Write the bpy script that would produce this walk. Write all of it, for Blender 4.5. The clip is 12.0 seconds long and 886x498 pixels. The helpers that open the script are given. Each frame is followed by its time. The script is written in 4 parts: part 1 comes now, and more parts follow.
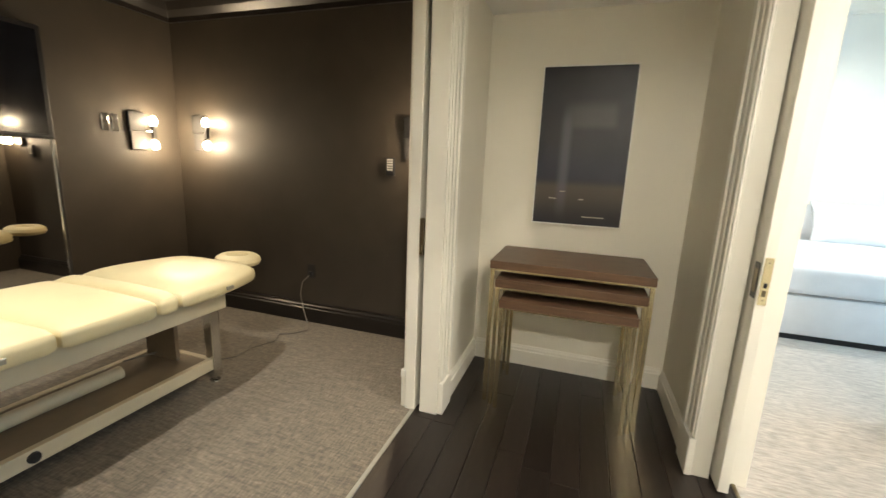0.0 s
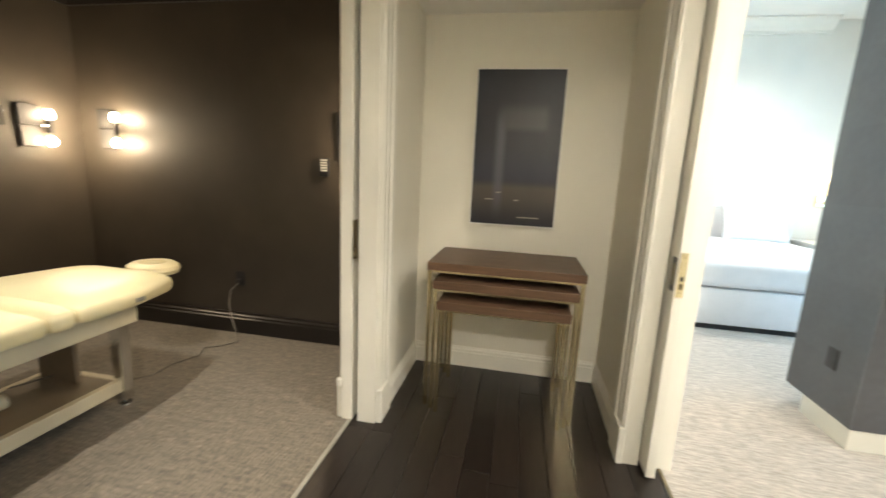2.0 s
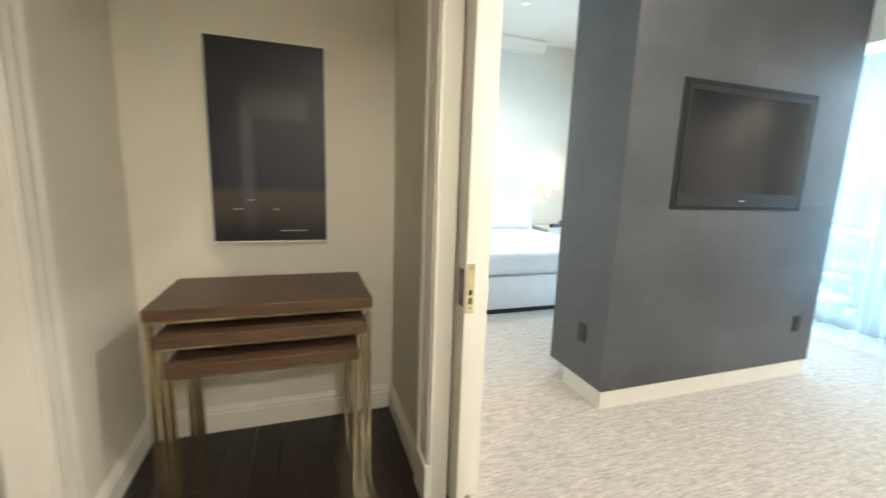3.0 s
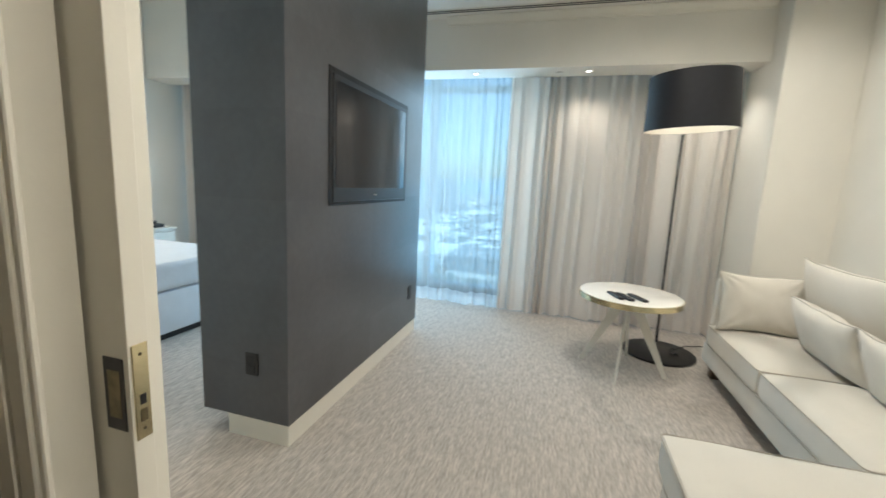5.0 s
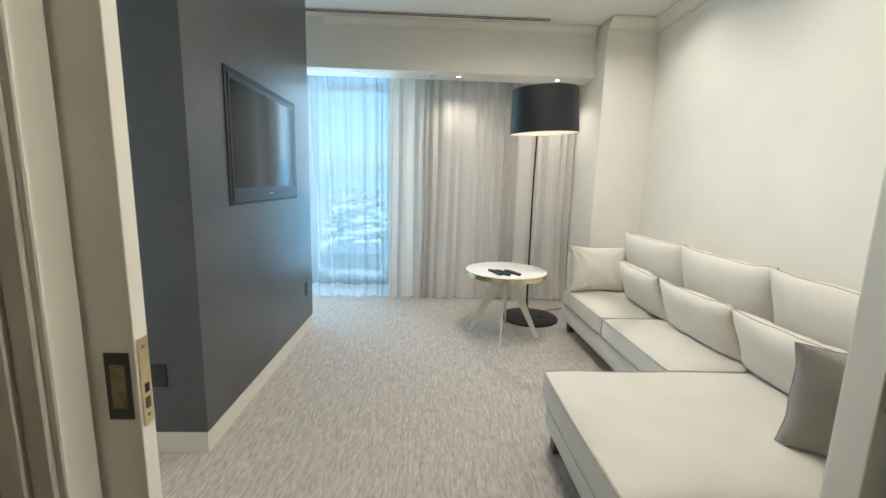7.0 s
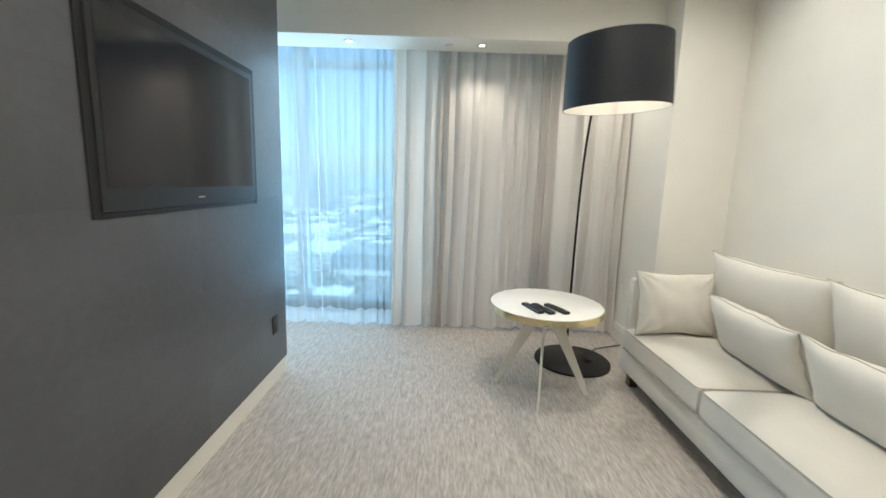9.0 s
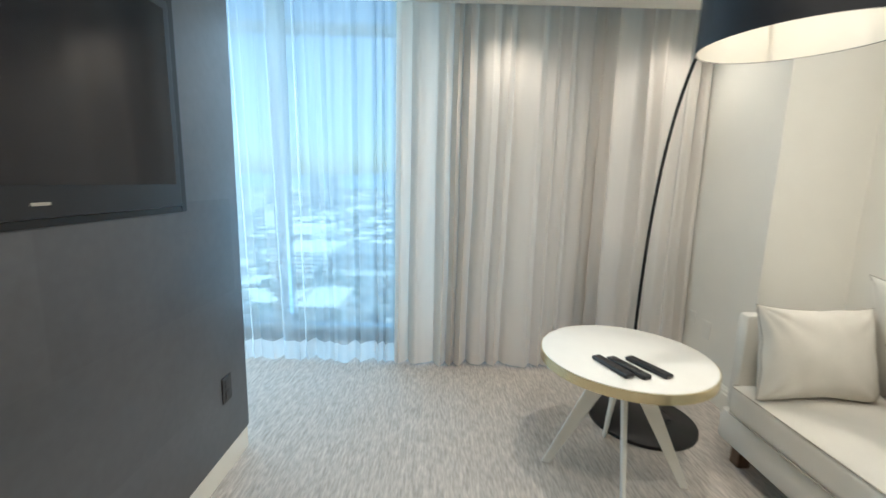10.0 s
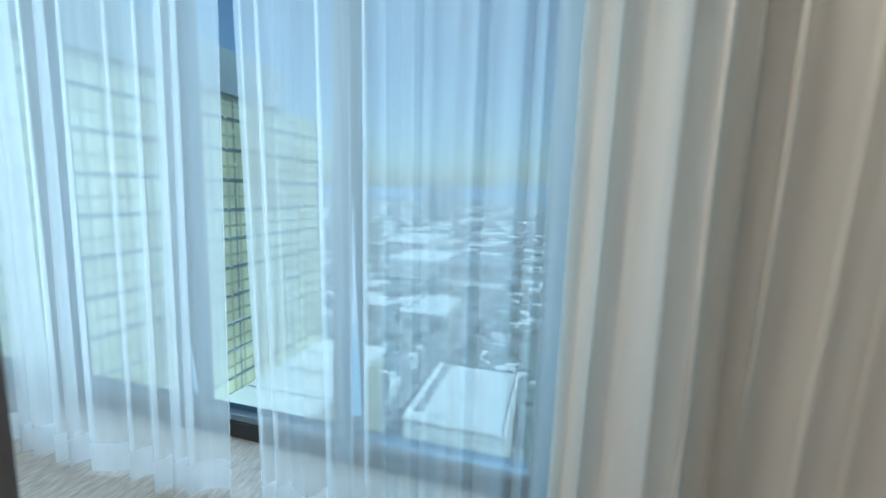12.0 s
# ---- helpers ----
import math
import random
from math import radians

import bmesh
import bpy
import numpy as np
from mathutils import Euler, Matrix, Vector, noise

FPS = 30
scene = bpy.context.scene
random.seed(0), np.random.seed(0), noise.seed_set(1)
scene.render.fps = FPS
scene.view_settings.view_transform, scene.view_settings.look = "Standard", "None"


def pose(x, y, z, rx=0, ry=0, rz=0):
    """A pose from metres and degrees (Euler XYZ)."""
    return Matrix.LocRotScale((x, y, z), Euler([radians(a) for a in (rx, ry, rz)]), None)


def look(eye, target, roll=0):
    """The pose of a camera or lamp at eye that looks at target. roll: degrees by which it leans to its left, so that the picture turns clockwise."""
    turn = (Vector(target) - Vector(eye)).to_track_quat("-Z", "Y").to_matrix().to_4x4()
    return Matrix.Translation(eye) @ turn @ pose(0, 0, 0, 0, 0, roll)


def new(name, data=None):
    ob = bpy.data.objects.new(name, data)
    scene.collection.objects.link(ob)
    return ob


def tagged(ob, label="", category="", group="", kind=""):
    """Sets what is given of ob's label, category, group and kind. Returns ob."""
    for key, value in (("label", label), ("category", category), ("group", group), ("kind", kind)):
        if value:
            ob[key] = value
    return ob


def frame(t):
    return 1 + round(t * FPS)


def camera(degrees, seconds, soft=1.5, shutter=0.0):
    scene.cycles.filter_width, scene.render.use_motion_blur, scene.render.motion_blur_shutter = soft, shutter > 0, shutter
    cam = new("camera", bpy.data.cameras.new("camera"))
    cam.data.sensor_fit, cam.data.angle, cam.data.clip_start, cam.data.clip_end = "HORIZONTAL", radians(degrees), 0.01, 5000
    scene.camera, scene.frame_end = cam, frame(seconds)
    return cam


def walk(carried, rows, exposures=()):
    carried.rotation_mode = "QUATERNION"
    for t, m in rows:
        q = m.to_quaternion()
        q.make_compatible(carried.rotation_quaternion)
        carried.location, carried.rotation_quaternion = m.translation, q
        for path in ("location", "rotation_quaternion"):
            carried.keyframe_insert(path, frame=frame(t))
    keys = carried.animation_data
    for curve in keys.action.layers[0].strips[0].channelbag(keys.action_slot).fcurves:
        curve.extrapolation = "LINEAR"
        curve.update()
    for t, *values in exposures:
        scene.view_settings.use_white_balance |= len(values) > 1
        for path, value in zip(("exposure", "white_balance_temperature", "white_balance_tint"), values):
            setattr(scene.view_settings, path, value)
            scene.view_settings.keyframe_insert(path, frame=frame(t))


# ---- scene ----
cam = camera(94.7, 12.0, soft=1.5, shutter=0.4)
PATH = [
    (0, (0.011, -0.117, 1.346), (-0.6, 1.746, 0.951), 2.4),
    (0.5, (-0.008, -0.114, 1.345), (-0.746, 1.704, 0.957), 2.4),
    (1, (-0.015, -0.118, 1.347), (-0.779, 1.689, 0.961), 2.5),
    (1.5, (-0.007, -0.11, 1.343), (-0.671, 1.738, 0.965), 2.7),
    (2, (0.053, -0.062, 1.331), (-0.307, 1.87, 0.964), 2.7),
    (2.5, (0.101, 0.108, 1.314), (0.218, 2.075, 0.974), 2.2),
    (3, (0.148, 0.378, 1.357), (0.787, 2.242, 1.019), 1.9),
    (3.5, (0.286, 0.63, 1.37), (1.335, 2.301, 1.04), 2.7),
    (5.5, (0.068, 1.052, 1.384), (2.029, 1.272, 1.057), 2.3),
    (6, (-0.076, 1.1, 1.391), (1.894, 1.162, 1.054), 1.7),
    (6.5, (-0.131, 1.139, 1.385), (1.842, 1.094, 1.061), 1.4),
    (7, (-0.094, 1.149, 1.386), (1.878, 1.071, 1.063), 1.6),
    (9, (0.9, 1.123, 1.376), (2.875, 1.122, 1.058), 1.9),
    (9.5, (1.333, 1.161, 1.361), (3.308, 1.181, 1.045), 1.7),
    (10, (1.778, 1.269, 1.356), (3.752, 1.259, 1.034), 1.5),
    (10.5, (2.2, 1.353, 1.352), (4.174, 1.364, 1.035), 1.3),
    (11, (2.63, 1.416, 1.357), (4.605, 1.504, 1.057), 1.7),
    (11.5, (3.03, 1.52, 1.362), (4.996, 1.741, 1.07), 1.9),
    (12, (3.4, 1.64, 1.362), (5.311, 2.159, 1.084), 2.0),
]
walk(cam, [(t, look(eye, target, roll)) for t, eye, target, roll in PATH],
     exposures=[(0, 1.1, 6600, 10), (1.5, 1.1, 6600, 10), (2, 1.2, 6600, 10), (2.5, 1.15, 6500, 10), (3, 0.98, 6550, 10), (3.5, 0.5, 6550, 10), (5.5, 0.12, 6400, 10), (7, 0.2, 6350, 10),
                (9, 0.17, 6300, 10), (10, 0.15, 6300, 10), (11, 0.0, 6300, 10), (12, -0.45, 6550, 10)])

# ---- world, sun and lamps ----
world = bpy.data.worlds.new("world")
scene.world = world
world.use_nodes = True
wn = world.node_tree
sky = wn.nodes.new("ShaderNodeTexSky")
sky.sky_type, sky.sun_disc = "NISHITA", False
sky.sun_elevation, sky.sun_rotation = radians(48), radians(215)
sky.air_density, sky.dust_density, sky.ozone_density = 1.2, 1.5, 2.0
wn.links.new(sky.outputs[0], wn.nodes["Background"].inputs[0])
wn.nodes["Background"].inputs[1].default_value = 0.13


def lamp(name, kind, where, energy, color, target=None, size=0.1, size_y=None, spot=60, blend=0.6):
    d = bpy.data.lights.new(name, kind)
    d.energy, d.color = energy, color
    if kind == "AREA":
        d.shape = "RECTANGLE"
        d.size, d.size_y = size, size_y or size
    elif kind == "SUN":
        d.angle = size
    else:
        d.shadow_soft_size = size
    if kind == "SPOT":
        d.spot_size, d.spot_blend = radians(spot), blend
    ob = new(name, d)
    ob.matrix_world = look(where, target) if target else pose(*where)
    return ob


WARM, COOL, NEUTRAL = (1.0, 0.80, 0.55), (0.50, 0.78, 1.0), (1.0, 0.94, 0.83)
lamp("sun", "SUN", (-30, -40, 60), 4.6, (1.0, 0.95, 0.86), (0, 3, 0), size=radians(0.53))
lamp("window_daylight", "AREA", (5.05, 3.0, 1.35), 94, COOL, (0, 2.6, 0.9), size=3.2, size_y=2.3)

# ---- materials ----


def material(name, color, rough=0.6, metal=0.0, vary=0.12, scale=8.0, bump=0.0, bump_scale=60.0, stretch=(1, 1, 1),
             emit=0.0, spec=None, sheen=0.0, fine=0.0):
    """Painted, woven or metal surface: two scales of noise in the colour and a noise relief."""
    m = bpy.data.materials.new(name)
    m.use_nodes = True
    nt = m.node_tree
    b = nt.nodes["Principled BSDF"]
    b.inputs["Roughness"].default_value, b.inputs["Metallic"].default_value = rough, metal
    if spec is not None:
        b.inputs["Specular IOR Level"].default_value = spec
    if sheen:
        b.inputs["Sheen Weight"].default_value = sheen
    co = nt.nodes.new("ShaderNodeTexCoord")
    mp = nt.nodes.new("ShaderNodeMapping")
    mp.inputs["Scale"].default_value = stretch
    nt.links.new(co.outputs["Object"], mp.inputs[0])
    n1 = nt.nodes.new("ShaderNodeTexNoise")
    n1.inputs["Scale"].default_value, n1.inputs["Detail"].default_value = scale, 5
    n2 = nt.nodes.new("ShaderNodeTexNoise")
    n2.inputs["Scale"].default_value, n2.inputs["Detail"].default_value = bump_scale, 3
    for n in (n1, n2):
        nt.links.new(mp.outputs[0], n.inputs["Vector"])
    ramp = nt.nodes.new("ShaderNodeValToRGB")
    ramp.color_ramp.elements[0].position, ramp.color_ramp.elements[1].position = 0.3, 0.72
    ramp.color_ramp.elements[0].color = (*[c * (1 - vary) for c in color], 1)
    ramp.color_ramp.elements[1].color = (*[min(1, c * (1 + vary)) for c in color], 1)
    nt.links.new(n1.outputs["Fac"], ramp.inputs[0])
    out = ramp.outputs[0]
    if fine:
        mix = nt.nodes.new("ShaderNodeMix")
        mix.data_type, mix.blend_type = "RGBA", "MULTIPLY"
        mix.inputs["Factor"].default_value = 1
        r2 = nt.nodes.new("ShaderNodeValToRGB")
        r2.color_ramp.elements[0].position, r2.color_ramp.elements[1].position = 0.32, 0.68
        lo, hi = 1 - fine, 1 + 0.0
        r2.color_ramp.elements[0].color, r2.color_ramp.elements[1].color = (lo, lo, lo, 1), (hi, hi, hi, 1)
        nt.links.new(n2.outputs["Fac"], r2.inputs[0])
        nt.links.new(out, mix.inputs["A"])
        nt.links.new(r2.outputs[0], mix.inputs["B"])
        out = mix.outputs["Result"]
    nt.links.new(out, b.inputs["Base Color"])
    if bump:
        bp = nt.nodes.new("ShaderNodeBump")
        bp.inputs["Strength"].default_value, bp.inputs["Distance"].default_value = bump, 0.004
        nt.links.new(n2.outputs["Fac"], bp.inputs["Height"])
        nt.links.new(bp.outputs[0], b.inputs["Normal"])
    if emit:
        b.inputs["Emission Color"].default_value = (*color, 1)
        b.inputs["Emission Strength"].default_value = emit
    return m


def plank_material():
    m = material("dark_wood_plank", (0.017, 0.0115, 0.0085), 0.33, vary=0.35, scale=5, bump=0.25, bump_scale=40, stretch=(9, 1, 1), fine=0.3)
    nt = m.node_tree
    b = nt.nodes["Principled BSDF"]
    link = b.inputs["Base Color"].links[0]
    src = link.from_socket
    info = nt.nodes.new("ShaderNodeObjectInfo")
    hsv = nt.nodes.new("ShaderNodeHueSaturation")
    mr = nt.nodes.new("ShaderNodeMapRange")
    mr.inputs["To Min"].default_value, mr.inputs["To Max"].default_value = 0.75, 1.25
    nt.links.new(info.outputs["Random"], mr.inputs[0])
    nt.links.new(mr.outputs[0], hsv.inputs["Value"])
    nt.links.new(src, hsv.inputs["Color"])
    nt.links.new(hsv.outputs[0], b.inputs["Base Color"])
    return m


def pillar_material():
    """Grey hand-trowelled finish in staggered blocks of slightly different tone."""
    m = material("grey_trowelled_finish", (0.085, 0.088, 0.098), 0.32, vary=0.2, spec=0.7, scale=2.2, bump=0.10, bump_scale=26, fine=0.12)
    nt = m.node_tree
    b = nt.nodes["Principled BSDF"]
    src = b.inputs["Base Color"].links[0].from_socket
    co = nt.nodes.new("ShaderNodeTexCoord")
    sep = nt.nodes.new("ShaderNodeSeparateXYZ")
    add = nt.nodes.new("ShaderNodeMath")
    comb = nt.nodes.new("ShaderNodeCombineXYZ")
    nt.links.new(co.outputs["Object"], sep.inputs[0])
    nt.links.new(sep.outputs[0], add.inputs[0])
    nt.links.new(sep.outputs[1], add.inputs[1])
    nt.links.new(add.outputs[0], comb.inputs[0])
    nt.links.new(sep.outputs[2], comb.inputs[1])
    br = nt.nodes.new("ShaderNodeTexBrick")
    br.inputs["Scale"].default_value = 1.0
    br.inputs["Brick Width"].default_value, br.inputs["Row Height"].default_value = 0.9, 0.42
    br.inputs["Mortar Size"].default_value = 0.0
    br.inputs["Color1"].default_value, br.inputs["Color2"].default_value = (0.84, 0.84, 0.84, 1), (1.1, 1.09, 1.08, 1)
    nt.links.new(comb.outputs[0], br.inputs["Vector"])
    mix = nt.nodes.new("ShaderNodeMix")
    mix.data_type, mix.blend_type = "RGBA", "MULTIPLY"
    mix.inputs["Factor"].default_value = 1
    nt.links.new(src, mix.inputs["A"])
    nt.links.new(br.outputs["Color"], mix.inputs["B"])
    nt.links.new(mix.outputs["Result"], b.inputs["Base Color"])
    return m


def sheer_material(name, color, see, through_light=0.6):
    """Thin cloth: part of the light goes straight between the threads, part is scattered by them."""
    m = bpy.data.materials.new(name)
    m.use_nodes = True
    nt = m.node_tree
    for n in list(nt.nodes):
        nt.nodes.remove(n)
    out = nt.nodes.new("ShaderNodeOutputMaterial")
    tr, tl, di = (nt.nodes.new("ShaderNodeBsdf" + k) for k in ("Transparent", "Translucent", "Diffuse"))
    tl.inputs[0].default_value = di.inputs[0].default_value = (*color, 1)
    m1, m2 = nt.nodes.new("ShaderNodeMixShader"), nt.nodes.new("ShaderNodeMixShader")
    m1.inputs[0].default_value = through_light
    nt.links.new(di.outputs[0], m1.inputs[1])
    nt.links.new(tl.outputs[0], m1.inputs[2])
    nz = nt.nodes.new("ShaderNodeTexNoise")
    nz.inputs["Scale"].default_value = 3.0
    mr = nt.nodes.new("ShaderNodeMapRange")
    mr.inputs["To Min"].default_value, mr.inputs["To Max"].default_value = 1 - see - 0.06, 1 - see + 0.06
    co = nt.nodes.new("ShaderNodeTexCoord")
    mp = nt.nodes.new("ShaderNodeMapping")
    mp.inputs["Scale"].default_value = (6, 6, 0.4)
    nt.links.new(co.outputs["Object"], mp.inputs[0])
    nt.links.new(mp.outputs[0], nz.inputs["Vector"])
    nt.links.new(nz.outputs["Fac"], mr.inputs[0])
    nt.links.new(mr.outputs[0], m2.inputs[0])
    nt.links.new(tr.outputs[0], m2.inputs[1])
    nt.links.new(m1.outputs[0], m2.inputs[2])
    nt.links.new(m2.outputs[0], out.inputs[0])
    return m


def glass_material(name, tint):
    m = bpy.data.materials.new(name)
    m.use_nodes = True
    nt = m.node_tree
    for n in list(nt.nodes):
        nt.nodes.remove(n)
    out = nt.nodes.new("ShaderNodeOutputMaterial")
    tr, gl = nt.nodes.new("ShaderNodeBsdfTransparent"), nt.nodes.new("ShaderNodeBsdfGlossy")
    gl.inputs["Roughness"].default_value = 0.02
    tr.inputs[0].default_value = (*tint, 1)
    lw, power, gain = nt.nodes.new("ShaderNodeLayerWeight"), nt.nodes.new("ShaderNodeMath"), nt.nodes.new("ShaderNodeMath")
    power.operation, gain.operation = "POWER", "MULTIPLY_ADD"
    power.inputs[1].default_value, gain.inputs[1].default_value, gain.inputs[2].default_value = 5.0, 0.6, 0.02
    nt.links.new(lw.outputs["Facing"], power.inputs[0])
    nt.links.new(power.outputs[0], gain.inputs[0])
    mx = nt.nodes.new("ShaderNodeMixShader")
    nt.links.new(gain.outputs[0], mx.inputs[0])
    nt.links.new(tr.outputs[0], mx.inputs[1])
    nt.links.new(gl.outputs[0], mx.inputs[2])
    nt.links.new(mx.outputs[0], out.inputs[0])
    return m


def facade_material(name, glass, joint, w, h):
    m = material(name, glass, 0.25, vary=0.3, scale=0.15, bump_scale=3)
    nt = m.node_tree
    b = nt.nodes["Principled BSDF"]
    src = b.inputs["Base Color"].links[0].from_socket
    co = nt.nodes.new("ShaderNodeTexCoord")
    sep = nt.nodes.new("ShaderNodeSeparateXYZ")
    comb = nt.nodes.new("ShaderNodeCombineXYZ")
    add = nt.nodes.new("ShaderNodeMath")
    nt.links.new(co.outputs["Object"], sep.inputs[0])
    nt.links.new(sep.outputs[0], add.inputs[0])
    nt.links.new(sep.outputs[1], add.inputs[1])
    nt.links.new(add.outputs[0], comb.inputs[0])
    nt.links.new(sep.outputs[2], comb.inputs[1])
    br = nt.nodes.new("ShaderNodeTexBrick")
    br.offset = 0
    br.inputs["Scale"].default_value = 1
    br.inputs["Brick Width"].default_value, br.inputs["Row Height"].default_value = w, h
    br.inputs["Mortar Size"].default_value = h * 0.05
    br.inputs["Mortar"].default_value = (*joint, 1)
    nt.links.new(comb.outputs[0], br.inputs["Vector"])
    nt.links.new(src, br.inputs["Color1"])
    nt.links.new(src, br.inputs["Color2"])
    nt.links.new(br.outputs["Color"], b.inputs["Base Color"])
    return m


WALL = material("warm_white_wall", (0.74, 0.70, 0.60), 0.75, vary=0.03, scale=2, bump=0.12, bump_scale=220)
ROOMWALL = material("pale_wall_covering", (0.80, 0.775, 0.71), 0.7, vary=0.025, scale=3, bump=0.1, bump_scale=260)
CEIL = material("white_ceiling_paint", (0.82, 0.80, 0.75), 0.85, vary=0.02, scale=2)
TRIM = material("white_satin_trim", (0.78, 0.75, 0.67), 0.38, vary=0.03, scale=4, bump=0.05, bump_scale=90)
DARKWALL = material("dark_brown_wall_covering", (0.060, 0.048, 0.036), 0.5, vary=0.12, scale=4, bump=0.2, bump_scale=200, fine=0.15)
DARKTRIM = material("black_brown_satin_trim", (0.016, 0.013, 0.011), 0.3, vary=0.15)
DARKCEIL = material("dark_ceiling_paint", (0.022, 0.018, 0.015), 0.5, vary=0.1)
CARPET = material("pale_grey_streaked_carpet", (0.53, 0.475, 0.42), 0.95, vary=0.16, scale=6, bump=0.9, bump_scale=14, stretch=(1.3, 6, 1), fine=0.34, sheen=0.2)
DARKCARPET = material("brown_grey_woven_carpet", (0.22, 0.185, 0.142), 0.95, vary=0.22, scale=9, bump=0.9, bump_scale=22, stretch=(1, 5, 1), fine=0.38, sheen=0.2)
def weave(m):
    """Crosses the streaks of a carpet with threads that run the other way."""
    nt = m.node_tree
    b = nt.nodes["Principled BSDF"]
    src = b.inputs["Base Color"].links[0].from_socket
    co, mp, nz, rp, mix = (nt.nodes.new("ShaderNode" + k) for k in ("TexCoord", "Mapping", "TexNoise", "ValToRGB", "Mix"))
    mp.inputs["Scale"].default_value = (5, 1, 1)
    nz.inputs["Scale"].default_value, nz.inputs["Detail"].default_value = 22, 3
    rp.color_ramp.elements[0].position, rp.color_ramp.elements[1].position = 0.35, 0.65
    rp.color_ramp.elements[0].color, rp.color_ramp.elements[1].color = (0.68, 0.68, 0.68, 1), (1.15, 1.13, 1.1, 1)
    mix.data_type, mix.blend_type = "RGBA", "MULTIPLY"
    mix.inputs["Factor"].default_value = 1
    nt.links.new(co.outputs["Object"], mp.inputs[0])
    nt.links.new(mp.outputs[0], nz.inputs["Vector"])
    nt.links.new(nz.outputs["Fac"], rp.inputs[0])
    nt.links.new(src, mix.inputs["A"])
    nt.links.new(rp.outputs[0], mix.inputs["B"])
    nt.links.new(mix.outputs["Result"], b.inputs["Base Color"])


weave(DARKCARPET)
PLANK = plank_material()
GAP = material("dark_floor_joint", (0.008, 0.006, 0.005), 0.8)
PILLAR = pillar_material()
WALNUT = material("walnut_veneer", (0.115, 0.062, 0.034), 0.42, vary=0.28, scale=6, bump=0.08, bump_scale=60, stretch=(1, 9, 9), fine=0.2)
BRASS = material("polished_brass", (0.80, 0.69, 0.44), 0.2, 1.0, vary=0.08)
AGED = material("aged_brass", (0.22, 0.18, 0.11), 0.35, 0.9, vary=0.35, scale=30)
STRIP = material("satin_metal_strip", (0.40, 0.38, 0.33), 0.45, 0.6, vary=0.08)
CHROME = material("polished_chrome", (0.75, 0.75, 0.72), 0.12, 1.0, vary=0.05)
LINEN = material("off_white_linen", (0.70, 0.66, 0.585), 0.92, vary=0.045, scale=5, bump=0.5, bump_scale=330, sheen=0.25, fine=0.08)
GREYLINEN = material("grey_linen", (0.30, 0.285, 0.26), 0.92, vary=0.1, scale=6, bump=0.5, bump_scale=330, sheen=0.25, fine=0.1)
PIPING = material("taupe_piping", (0.38, 0.345, 0.29), 0.9, vary=0.1)
CREAMFRAME = material("cream_enamel", (0.62, 0.55, 0.40), 0.38, vary=0.06)
VINYL = material("cream_vinyl", (0.78, 0.68, 0.42), 0.38, vary=0.05, scale=5, bump=0.12, bump_scale=160)
FRAMEWHITE = material("white_lacquer", (0.76, 0.74, 0.68), 0.3, vary=0.04)
TABLETOP = material("white_gloss_top", (0.84, 0.82, 0.77), 0.25, vary=0.02)
BLACK = material("black_plastic", (0.012, 0.012, 0.014), 0.35, vary=0.2)
BLACKMETAL = material("black_metal", (0.014, 0.013, 0.013), 0.42, 0.4, vary=0.2)
SCREEN = material("black_glass_screen", (0.010, 0.011, 0.016), 0.10, vary=0.1, spec=0.7)
SHADEOUT = material("black_lampshade_cloth", (0.010, 0.011, 0.016), 0.6, vary=0.2, scale=30, bump=0.2, bump_scale=300)
SHADEIN = material("white_lampshade_lining", (0.82, 0.78, 0.70), 0.7, vary=0.03)
SHELF = material("worn_brown_laminate", (0.20, 0.155, 0.105), 0.55, vary=0.22, scale=4, bump=0.1, bump_scale=50)
BULB = material("lit_bulb", (1.0, 0.80, 0.50), 0.4, vary=0.0, emit=30)
DIMBULB = material("dim_lit_bulb", (1.0, 0.86, 0.62), 0.4, vary=0.0, emit=2.5)
DOWNLIGHT = material("lit_downlight_lens", (1.0, 0.93, 0.80), 0.4, vary=0.0, emit=9)
SHEER = sheer_material("white_sheer_voile", (0.82, 0.85, 0.86), 0.66, 0.65)
CURTAIN = sheer_material("taupe_curtain_cloth", (0.80, 0.73, 0.66), 0.0, 0.25)
SHEERHEM = sheer_material("doubled_voile_hem", (0.84, 0.87, 0.89), 0.38, 0.55)
GLASS = glass_material("blue_tinted_window_glass", (0.66, 0.86, 0.95))
ALU = material("blue_grey_aluminium", (0.20, 0.26, 0.30), 0.4, 0.3, vary=0.06)
MIRROR = material("mirror_silvering", (0.62, 0.60, 0.56), 0.02, 1.0, vary=0.0)
